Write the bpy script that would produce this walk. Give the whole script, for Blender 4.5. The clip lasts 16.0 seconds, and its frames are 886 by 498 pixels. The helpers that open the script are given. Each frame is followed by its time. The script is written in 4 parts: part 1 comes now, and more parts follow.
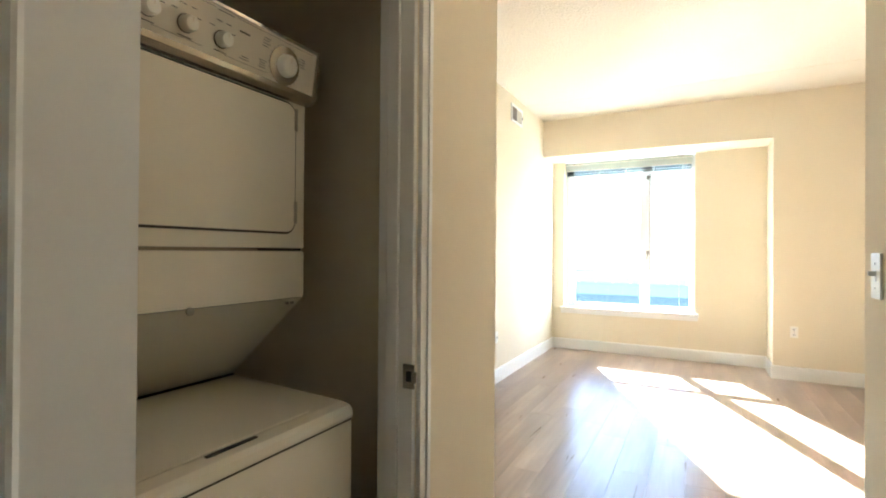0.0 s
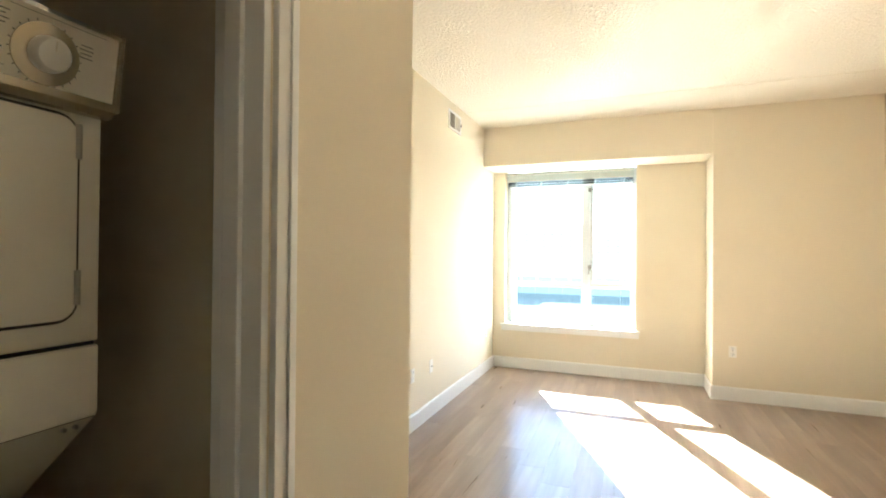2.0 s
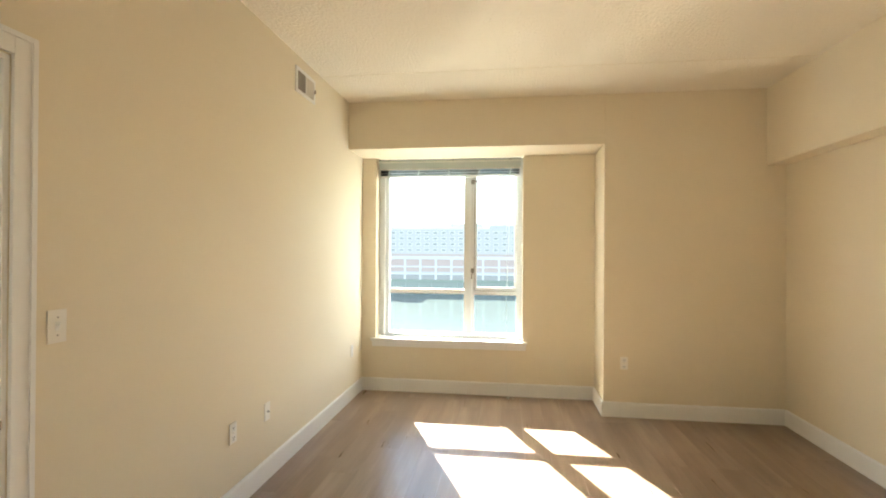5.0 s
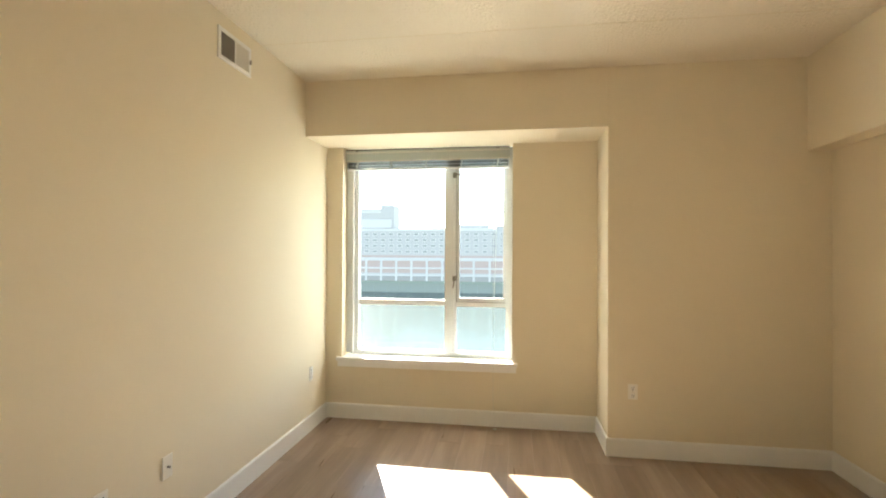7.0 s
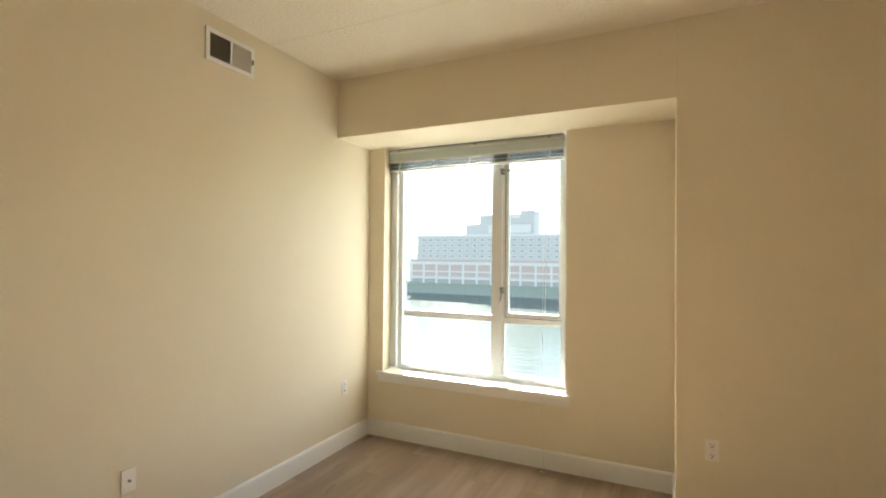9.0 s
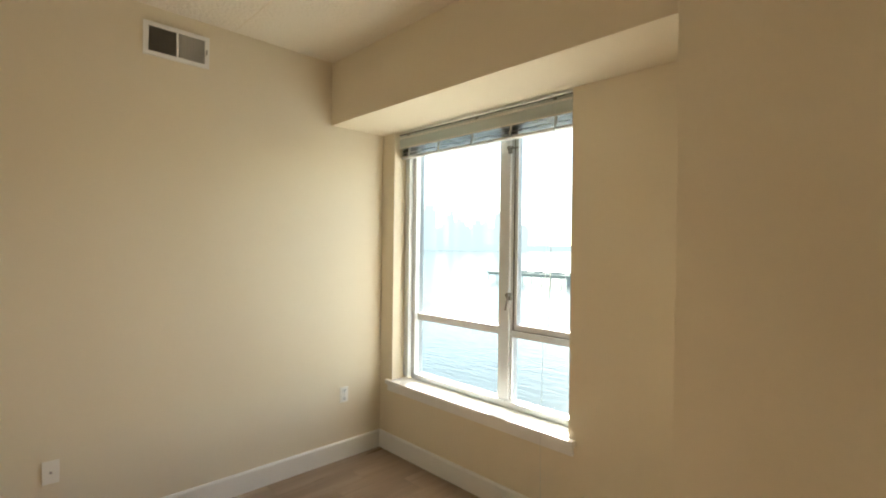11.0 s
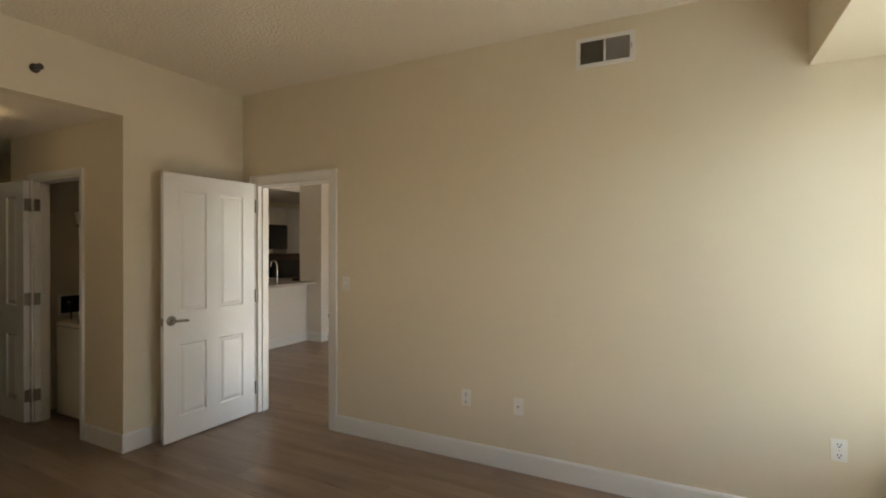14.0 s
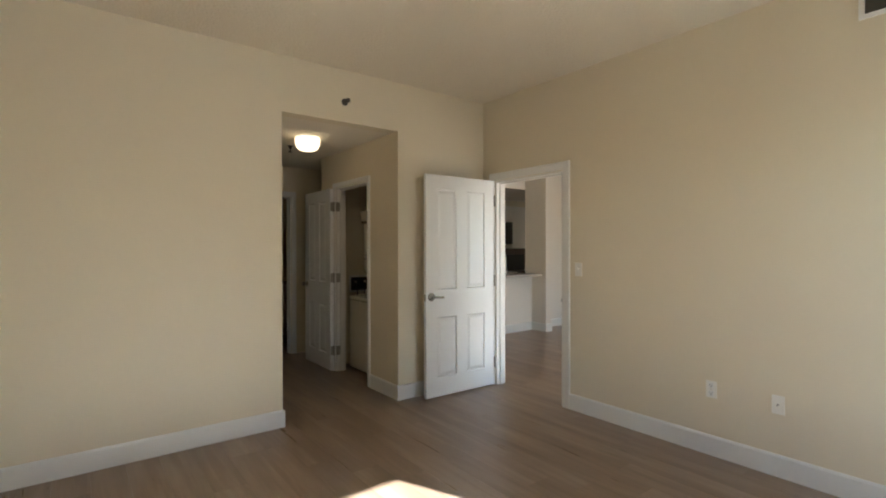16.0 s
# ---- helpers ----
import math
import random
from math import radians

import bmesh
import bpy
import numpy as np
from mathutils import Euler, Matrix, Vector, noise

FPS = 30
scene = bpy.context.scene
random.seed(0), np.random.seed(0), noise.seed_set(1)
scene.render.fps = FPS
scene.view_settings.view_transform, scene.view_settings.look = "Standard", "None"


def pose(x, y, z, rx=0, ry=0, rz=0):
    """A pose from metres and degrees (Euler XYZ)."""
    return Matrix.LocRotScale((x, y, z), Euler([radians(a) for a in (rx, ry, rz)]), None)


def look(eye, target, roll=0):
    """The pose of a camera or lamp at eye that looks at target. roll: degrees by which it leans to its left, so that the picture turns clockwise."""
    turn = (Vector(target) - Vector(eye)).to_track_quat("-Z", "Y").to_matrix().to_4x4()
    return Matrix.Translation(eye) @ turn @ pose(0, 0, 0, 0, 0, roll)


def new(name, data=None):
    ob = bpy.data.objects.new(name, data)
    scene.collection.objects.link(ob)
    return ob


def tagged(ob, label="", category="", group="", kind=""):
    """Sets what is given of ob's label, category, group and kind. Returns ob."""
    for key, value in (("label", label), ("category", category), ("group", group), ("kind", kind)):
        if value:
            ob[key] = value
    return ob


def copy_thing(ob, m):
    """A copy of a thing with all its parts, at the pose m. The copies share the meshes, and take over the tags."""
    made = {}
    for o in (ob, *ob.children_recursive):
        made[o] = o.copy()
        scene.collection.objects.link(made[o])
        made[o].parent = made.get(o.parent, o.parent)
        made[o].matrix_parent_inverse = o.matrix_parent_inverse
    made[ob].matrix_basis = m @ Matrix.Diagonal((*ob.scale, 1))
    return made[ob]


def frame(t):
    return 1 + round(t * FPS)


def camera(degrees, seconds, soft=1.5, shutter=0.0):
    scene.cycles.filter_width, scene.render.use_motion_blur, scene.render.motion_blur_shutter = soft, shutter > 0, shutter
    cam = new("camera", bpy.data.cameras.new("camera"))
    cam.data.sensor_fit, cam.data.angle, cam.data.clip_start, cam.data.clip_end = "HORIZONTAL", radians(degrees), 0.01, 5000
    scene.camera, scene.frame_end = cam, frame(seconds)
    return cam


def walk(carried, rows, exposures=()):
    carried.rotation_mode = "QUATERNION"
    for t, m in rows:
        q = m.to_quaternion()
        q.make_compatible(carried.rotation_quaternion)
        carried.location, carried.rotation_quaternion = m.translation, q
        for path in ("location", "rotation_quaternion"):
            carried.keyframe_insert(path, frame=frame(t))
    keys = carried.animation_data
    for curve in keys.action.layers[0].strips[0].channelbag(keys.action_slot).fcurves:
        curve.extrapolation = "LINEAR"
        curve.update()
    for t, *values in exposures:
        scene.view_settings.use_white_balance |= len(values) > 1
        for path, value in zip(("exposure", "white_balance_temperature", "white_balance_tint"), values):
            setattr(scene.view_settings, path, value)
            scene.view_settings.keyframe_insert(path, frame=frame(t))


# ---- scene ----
cam = camera(85.6, 16.0, soft=1.95)
# seconds, x, y, z, yaw, pitch, roll
ROWS = [
    (0.0, 0.736, 1.104, 1.242, 28.06, 0.32, 0.42),
    (0.5, 0.720, 1.158, 1.327, 26.83, 0.29, 0.43),
    (1.0, 0.694, 1.259, 1.411, 25.46, 0.29, 0.32),
    (1.5, 0.673, 1.365, 1.439, 23.85, 0.33, 0.42),
    (2.0, 0.652, 1.538, 1.416, 21.47, 0.38, 0.51),
    (2.5, 0.638, 1.769, 1.421, 19.01, 0.17, 0.45),
    (3.0, 0.621, 1.932, 1.413, 17.06, 0.14, 0.38),
    (3.5, 0.572, 2.082, 1.423, 15.04, 0.16, 0.37),
    (4.0, 0.525, 2.185, 1.425, 11.66, 0.31, 0.42),
    (4.5, 0.534, 2.319, 1.443, 9.53, 0.29, 0.35),
    (5.0, 0.549, 2.501, 1.451, 7.65, 0.26, 0.37),
    (7.5, 0.799, 3.401, 1.483, 9.28, 0.54, 0.17),
    (8.0, 0.911, 3.551, 1.475, 14.83, 0.89, 0.24),
    (10.5, 1.998, 4.748, 1.560, 38.53, 0.00, 0.70),
    (11.0, 2.051, 5.088, 1.556, 45.63, -0.21, 0.74),
    (11.5, 2.111, 5.390, 1.555, 53.74, -0.47, 0.81),
    (12.0, 2.118, 5.671, 1.558, 65.52, -0.77, 0.56),
    (12.5, 2.041, 5.935, 1.521, 76.56, -0.62, 0.49),
    (13.0, 1.979, 6.154, 1.527, 87.95, -0.59, 0.33),
    (13.5, 1.989, 6.317, 1.502, 103.04, -0.13, 0.15),
    (14.0, 2.083, 6.361, 1.483, 117.25, -0.23, 0.07),
    (14.5, 2.262, 6.362, 1.452, 126.22, -0.22, 0.07),
    (15.0, 2.348, 6.368, 1.421, 133.05, -0.16, -0.00),
    (15.5, 2.357, 6.393, 1.390, 138.86, -0.17, -0.08),
    (16.0, 2.382, 6.410, 1.375, 142.50, -0.16, -0.10),
]
EXPOSURES = [(0.0, 5.0, 5430, 6), (1.5, 4.96, 5430, 5), (2.5, 4.6, 5930, 5), (3.5, 4.2, 6480, 7), (5.0, 3.84, 6630, 7), (8.0, 3.5, 6830, 7), (10.5, 3.05, 6780, 8), (12.5, 2.81, 6800, 10), (13.5, 2.83, 6600, 9), (14.5, 2.9, 6130, 8), (16.0, 3.24, 5800, 7)]
walk(cam, [(t, pose(x, y, z, 90 + pitch, 0, yaw) @ pose(0, 0, 0, 0, 0, roll)) for t, x, y, z, yaw, pitch, roll in ROWS], EXPOSURES)

# ---- world, sun and lamps ----
SUN_WAY = Vector((-0.443, 1.0, 0.645)).normalized()
world = bpy.data.worlds.new("world")
world.use_nodes = True
scene.world = world
wn = world.node_tree.nodes
sky = wn.new("ShaderNodeTexSky")
sky.sky_type = "NISHITA"
sky.sun_disc = False
sky.sun_elevation = math.asin(SUN_WAY.z)
sky.sun_rotation = math.atan2(SUN_WAY.x, SUN_WAY.y)
sky.air_density, sky.dust_density = 1.0, 0.15
wn["Background"].inputs["Strength"].default_value = 0.05
world.node_tree.links.new(sky.outputs["Color"], wn["Background"].inputs["Color"])

sun = new("sun", bpy.data.lights.new("sun", "SUN"))
sun.data.energy, sun.data.angle, sun.data.color = 5.0, radians(0.5), (1.0, 0.95, 0.87)
sun.matrix_world = look(SUN_WAY * 40, (0, 0, 0))

# added lamp on the harbour water, for sun glitter thrown up through the window
glitter = new("glitter_lamp", bpy.data.lights.new("glitter_lamp", "AREA"))
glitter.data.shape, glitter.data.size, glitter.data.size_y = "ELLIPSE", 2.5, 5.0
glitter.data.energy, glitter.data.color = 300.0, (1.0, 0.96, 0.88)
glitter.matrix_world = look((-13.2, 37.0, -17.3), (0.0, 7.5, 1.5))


# ---- materials ----
def nodes_of(name):
    m = bpy.data.materials.new(name)
    m.use_nodes = True
    n = m.node_tree.nodes
    return m, n, m.node_tree.links, n["Principled BSDF"]


def mat(name, colour, rough=0.5, metal=0.0, var=0.06, scale=3.0, fine=60.0, bump=0.0, bump_scale=80.0, gloss=0.5, relief=0.004):
    """A surface with broad and fine variation of tone, gloss and relief."""
    m, n, l, b = nodes_of(name)
    co = n.new("ShaderNodeTexCoord")
    broad, small = n.new("ShaderNodeTexNoise"), n.new("ShaderNodeTexNoise")
    broad.inputs["Scale"].default_value, broad.inputs["Detail"].default_value = scale, 4
    small.inputs["Scale"].default_value, small.inputs["Detail"].default_value = fine, 3
    for q in (broad, small):
        l.new(co.outputs["Object"], q.inputs["Vector"])
    mix = n.new("ShaderNodeMix")
    mix.data_type = "RGBA"
    mix.inputs["A"].default_value = (*[c * (1 - var) for c in colour], 1)
    mix.inputs["B"].default_value = (*[min(1, c * (1 + var)) for c in colour], 1)
    add = n.new("ShaderNodeMath")
    add.operation = "MULTIPLY_ADD"
    add.inputs[1].default_value = 0.35
    l.new(small.outputs["Fac"], add.inputs[0])
    half = n.new("ShaderNodeMath")
    half.operation = "MULTIPLY"
    half.inputs[1].default_value = 0.65
    l.new(broad.outputs["Fac"], half.inputs[0])
    l.new(half.outputs[0], add.inputs[2])
    l.new(add.outputs[0], mix.inputs["Factor"])
    l.new(mix.outputs["Result"], b.inputs["Base Color"])
    ro = n.new("ShaderNodeMapRange")
    ro.inputs["To Min"].default_value, ro.inputs["To Max"].default_value = max(0.02, rough - 0.08), min(1, rough + 0.08)
    l.new(broad.outputs["Fac"], ro.inputs["Value"])
    l.new(ro.outputs["Result"], b.inputs["Roughness"])
    b.inputs["Metallic"].default_value = metal
    b.inputs["Specular IOR Level"].default_value = gloss
    if bump:
        bn, bt = n.new("ShaderNodeBump"), n.new("ShaderNodeTexNoise")
        bt.inputs["Scale"].default_value, bt.inputs["Detail"].default_value = bump_scale, 4
        l.new(co.outputs["Object"], bt.inputs["Vector"])
        bn.inputs["Strength"].default_value, bn.inputs["Distance"].default_value = bump, relief
        l.new(bt.outputs["Fac"], bn.inputs["Height"])
        l.new(bn.outputs["Normal"], b.inputs["Normal"])
    return m


def wood_mat():
    """Brown-grey vinyl planks with a grain along their length; each plank has its own tone."""
    m, n, l, b = nodes_of("vinyl_plank")
    co, info = n.new("ShaderNodeTexCoord"), n.new("ShaderNodeObjectInfo")
    shift = n.new("ShaderNodeVectorMath")
    shift.operation = "MULTIPLY_ADD"
    shift.inputs[1].default_value = (13.0, 29.0, 7.0)
    l.new(info.outputs["Random"], shift.inputs[0])
    l.new(co.outputs["Object"], shift.inputs[2])
    mp = n.new("ShaderNodeMapping")
    mp.inputs["Scale"].default_value = (17.0, 1.1, 1.0)
    l.new(shift.outputs[0], mp.inputs["Vector"])
    grain, figure = n.new("ShaderNodeTexNoise"), n.new("ShaderNodeTexNoise")
    grain.inputs["Scale"].default_value, grain.inputs["Detail"].default_value, grain.inputs["Distortion"].default_value = 1.6, 7, 0.6
    l.new(mp.outputs[0], grain.inputs["Vector"])
    mp2 = n.new("ShaderNodeMapping")
    mp2.inputs["Scale"].default_value = (5.5, 0.7, 1.0)
    l.new(shift.outputs[0], mp2.inputs["Vector"])
    figure.inputs["Scale"].default_value, figure.inputs["Detail"].default_value = 1.2, 3
    l.new(mp2.outputs[0], figure.inputs["Vector"])
    ramp = n.new("ShaderNodeValToRGB")
    e = ramp.color_ramp.elements
    e[0].position, e[0].color = 0.38, (0.218, 0.155, 0.107, 1)
    e[1].position, e[1].color = 0.66, (0.345, 0.255, 0.18, 1)
    mid = ramp.color_ramp.elements.new(0.5)
    mid.color = (0.265, 0.19, 0.132, 1)
    mixv = n.new("ShaderNodeMath")
    mixv.operation = "MULTIPLY_ADD"
    mixv.inputs[1].default_value = 0.36
    sc = n.new("ShaderNodeMath")
    sc.operation = "MULTIPLY"
    sc.inputs[1].default_value = 0.64
    l.new(figure.outputs["Fac"], sc.inputs[0])
    l.new(grain.outputs["Fac"], mixv.inputs[0])
    l.new(sc.outputs[0], mixv.inputs[2])
    l.new(mixv.outputs[0], ramp.inputs["Fac"])
    hsv = n.new("ShaderNodeHueSaturation")
    val = n.new("ShaderNodeMapRange")
    val.inputs["To Min"].default_value, val.inputs["To Max"].default_value = 0.93, 1.07
    l.new(info.outputs["Random"], val.inputs["Value"])
    l.new(val.outputs["Result"], hsv.inputs["Value"])
    l.new(ramp.outputs["Color"], hsv.inputs["Color"])
    l.new(hsv.outputs["Color"], b.inputs["Base Color"])
    ro = n.new("ShaderNodeMapRange")
    ro.inputs["To Min"].default_value, ro.inputs["To Max"].default_value = 0.25, 0.33
    b.inputs["Specular IOR Level"].default_value = 0.52
    l.new(grain.outputs["Fac"], ro.inputs["Value"])
    l.new(ro.outputs["Result"], b.inputs["Roughness"])
    bn = n.new("ShaderNodeBump")
    bn.inputs["Strength"].default_value, bn.inputs["Distance"].default_value = 0.05, 0.0004
    l.new(grain.outputs["Fac"], bn.inputs["Height"])
    l.new(bn.outputs["Normal"], b.inputs["Normal"])
    return m


def glass_mat():
    m, n, l, b = nodes_of("window_glass")
    b.inputs["Base Color"].default_value = (0.97, 0.99, 0.98, 1)
    b.inputs["Roughness"].default_value = 0.0
    b.inputs["Transmission Weight"].default_value = 1.0
    b.inputs["IOR"].default_value = 1.02
    return m


def water_mat():
    m, n, l, b = nodes_of("harbour_water")
    b.inputs["Base Color"].default_value = (0.066, 0.086, 0.082, 1)
    b.inputs["Specular IOR Level"].default_value = 0.12
    b.inputs["Roughness"].default_value = 0.12
    co = n.new("ShaderNodeTexCoord")
    mp = n.new("ShaderNodeMapping")
    mp.inputs["Scale"].default_value = (0.10, 0.32, 1.0)
    mp.inputs["Rotation"].default_value = (0, 0, 0.5)
    wv, w2 = n.new("ShaderNodeTexNoise"), n.new("ShaderNodeTexNoise")
    wv.inputs["Scale"].default_value, wv.inputs["Detail"].default_value, wv.inputs["Distortion"].default_value = 2.2, 5, 0.8
    w2.inputs["Scale"].default_value = 0.02
    l.new(co.outputs["Object"], mp.inputs["Vector"])
    l.new(mp.outputs[0], wv.inputs["Vector"])
    l.new(co.outputs["Object"], w2.inputs["Vector"])
    bn = n.new("ShaderNodeBump")
    bn.inputs["Strength"].default_value, bn.inputs["Distance"].default_value = 0.30, 0.40
    l.new(wv.outputs["Fac"], bn.inputs["Height"])
    l.new(bn.outputs["Normal"], b.inputs["Normal"])
    return m


def haze_glow_mat(name, colour, glow, air=(0.80, 0.92, 1.0)):
    """Something far off; an added glow in the air's colour stands in for haze."""
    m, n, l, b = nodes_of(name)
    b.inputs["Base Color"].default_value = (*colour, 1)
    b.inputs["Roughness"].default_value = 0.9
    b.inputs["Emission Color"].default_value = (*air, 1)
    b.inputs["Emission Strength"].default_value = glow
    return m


def sheer_mat(name, colour, pass_on):
    """Thin plastic that lets some light through."""
    m, n, l, b = nodes_of(name)
    b.inputs["Base Color"].default_value = (*colour, 1)
    b.inputs["Roughness"].default_value = 0.35
    tr, mx = n.new("ShaderNodeBsdfTranslucent"), n.new("ShaderNodeMixShader")
    tr.inputs["Color"].default_value = (*colour, 1)
    ns = n.new("ShaderNodeTexNoise")
    ns.inputs["Scale"].default_value = 9
    vary = n.new("ShaderNodeMapRange")
    vary.inputs["To Min"].default_value, vary.inputs["To Max"].default_value = pass_on * 0.8, pass_on * 1.2
    l.new(ns.outputs["Fac"], vary.inputs["Value"])
    l.new(vary.outputs["Result"], mx.inputs["Fac"])
    l.new(b.outputs[0], mx.inputs[1])
    l.new(tr.outputs[0], mx.inputs[2])
    l.new(mx.outputs[0], n["Material Output"].inputs["Surface"])
    return m


def lamp_mat(name, colour, strength):
    m, n, l, b = nodes_of(name)
    b.inputs["Base Color"].default_value = (0.9, 0.88, 0.82, 1)
    b.inputs["Roughness"].default_value = 0.3
    b.inputs["Emission Color"].default_value = (*colour, 1)
    b.inputs["Emission Strength"].default_value = strength
    return m


WALL = mat("cream_wall_paint", (0.778, 0.707, 0.553), 0.85, var=0.025, scale=1.3, fine=45, bump=0.10, bump_scale=140, gloss=0.0)
OFFWHITE = mat("off_white_wall_paint", (0.83, 0.79, 0.73), 0.85, var=0.025, scale=1.3, fine=45, bump=0.10, bump_scale=140, gloss=0.0)
CEIL = mat("textured_ceiling_paint", (0.80, 0.745, 0.62), 0.85, var=0.03, scale=1.5, fine=60, bump=1.0, bump_scale=50, gloss=0.25, relief=0.010)
TRIM = mat("white_trim_paint", (0.84, 0.838, 0.81), 0.38, var=0.02, scale=2.0, fine=30, bump=0.04, bump_scale=60)
DOOR = mat("white_door_paint", (0.90, 0.912, 0.905), 0.20, var=0.02, scale=2.5, fine=40, bump=0.05, bump_scale=70)
PLANK = wood_mat()
SLAB = mat("dark_underlay", (0.06, 0.045, 0.035), 0.8)
GLASS = glass_mat()
VINYL = mat("white_window_frame", (0.70, 0.74, 0.75), 0.35, var=0.03, scale=3)
ENAMEL = mat("almond_enamel", (0.83, 0.785, 0.665), 0.20, var=0.02, scale=2.0, fine=20)
PANEL = mat("almond_control_panel", (0.76, 0.71, 0.60), 0.35, var=0.02)
CHROME = mat("brushed_nickel", (0.38, 0.375, 0.36), 0.24, 1.0, var=0.05)
SATIN = mat("satin_almond_metal", (0.60, 0.55, 0.45), 0.26, 0.75, var=0.04)
TAP = mat("polished_chrome", (0.80, 0.80, 0.80), 0.10, 1.0, var=0.02)
STEEL = mat("dull_steel", (0.40, 0.38, 0.35), 0.38, 1.0, var=0.08)
# real black plastic, and fill painting the dark of gaps and slots
DARK = mat("black_plastic_and_gap_fill", (0.02, 0.02, 0.02), 0.4)
# brown for the shade painted into shallow seams and recesses
RECESS_SHADE = mat("brown_painted_shade", (0.22, 0.18, 0.13), 0.6)
INK = mat("dark_print", (0.10, 0.09, 0.08), 0.6)
PLASTIC = mat("ivory_plastic", (0.86, 0.84, 0.77), 0.32, var=0.02)
SLAT = mat("grey_blind_slat", (0.25, 0.28, 0.26), 0.18, var=0.05)
# paler slat copy: reflections painted as colour; also the rail's pale tone
SLAT_LIT = mat("lit_pale_blind_slat", (0.58, 0.60, 0.58), 0.3, var=0.05)
CLEAR = sheer_mat("pale_valance", (0.56, 0.61, 0.58), 0.30)
LATCH = mat("dark_latch_metal", (0.20, 0.19, 0.17), 0.4, 0.7)
SPRINK = mat("tarnished_bronze_and_gap_line", (0.09, 0.08, 0.07), 0.45, 0.6)
RUST = haze_glow_mat("haze_glow_brown_panel", (0.18, 0.13, 0.125), 0.041, (0.90, 0.89, 0.93))
GREY = mat("dark_duct_metal", (0.07, 0.065, 0.055), 0.6)
SPLASH = mat("brown_tile", (0.11, 0.075, 0.055), 0.3, var=0.25, scale=14)
STONE = mat("pale_counter_stone", (0.55, 0.52, 0.48), 0.22, var=0.18, scale=12, fine=90)
CABINET = mat("white_cabinet_paint", (0.84, 0.81, 0.77), 0.4)
BULB = lamp_mat("lit_opal_glass", (1.0, 0.74, 0.44), 0.26)
WATER = water_mat()
# far surfaces glow faintly, which paints the haze over them
FACADE = haze_glow_mat("haze_glow_facade", (0.21, 0.215, 0.22), 0.045)
BAND = haze_glow_mat("haze_glow_pale_concrete", (0.36, 0.365, 0.37), 0.041)
PANE = haze_glow_mat("haze_glow_far_pane", (0.10, 0.11, 0.12), 0.036)
PIER = haze_glow_mat("haze_glow_pier", (0.05, 0.075, 0.08), 0.036, (0.72, 0.95, 1.0))
DECK = haze_glow_mat("haze_glow_green_deck", (0.05, 0.09, 0.085), 0.030, (0.75, 0.98, 0.92))
SKYLINE = haze_glow_mat("haze_glow_skyline", (0.2, 0.24, 0.27), 0.12, (0.74, 0.93, 0.98))


# ---- building helpers ----
def add_box(bm, x0, x1, y0, y1, z0, z1, bevel=0.0):
    if bevel:
        b2 = bmesh.new()
        add_box(b2, x0, x1, y0, y1, z0, z1)
        bmesh.ops.bevel(b2, geom=b2.edges[:], offset=bevel, segments=2, profile=0.7, affect="EDGES")
        tmp = bpy.data.meshes.new("tmp")
        b2.to_mesh(tmp)
        bm.from_mesh(tmp)
        bpy.data.meshes.remove(tmp)
        b2.free()
        return
    v = [bm.verts.new((x, y, z)) for z in (z0, z1) for y in (y0, y1) for x in (x0, x1)]
    for f in ((0, 2, 3, 1), (4, 5, 7, 6), (0, 1, 5, 4), (2, 6, 7, 3), (0, 4, 6, 2), (1, 3, 7, 5)):
        bm.faces.new([v[i] for i in f])


def boxes(*rows, bevel=0.0):
    bm = bmesh.new()
    for r in rows:
        add_box(bm, *r, bevel=bevel)
    return bm


def lathe(profile, steps=24, axis="z", at=(0, 0, 0)):
    """A turned shape: rows of radius and height about an axis."""
    bm = bmesh.new()
    rings = []
    for r, h in profile:
        ring = []
        for i in range(steps):
            a = 2 * math.pi * i / steps
            c, s = r * math.cos(a), r * math.sin(a)
            p = {"z": (c, s, h), "x": (h, c, s), "y": (c, h, s)}[axis]
            ring.append(bm.verts.new(Vector(p) + Vector(at)))
        rings.append(ring)
    for a, b in zip(rings, rings[1:]):
        for i in range(steps):
            bm.faces.new((a[i], a[(i + 1) % steps], b[(i + 1) % steps], b[i]))
    for ring in (rings[0], rings[-1]):
        bm.faces.new(ring)
    bmesh.ops.recalc_face_normals(bm, faces=bm.faces[:])
    return bm


def prism(outline, axis, a, b):
    """An outline pushed along an axis from a to b; the outline's two numbers are the other two axes in order."""
    bm = bmesh.new()
    ends = []
    for h in (a, b):
        ends.append([bm.verts.new({"x": (h, u, v), "y": (u, h, v), "z": (u, v, h)}[axis]) for u, v in outline])
    n = len(outline)
    for i in range(n):
        bm.faces.new((ends[0][i], ends[0][(i + 1) % n], ends[1][(i + 1) % n], ends[1][i]))
    bm.faces.new(ends[0])
    bm.faces.new(ends[1][::-1])
    bmesh.ops.recalc_face_normals(bm, faces=bm.faces[:])
    return bm


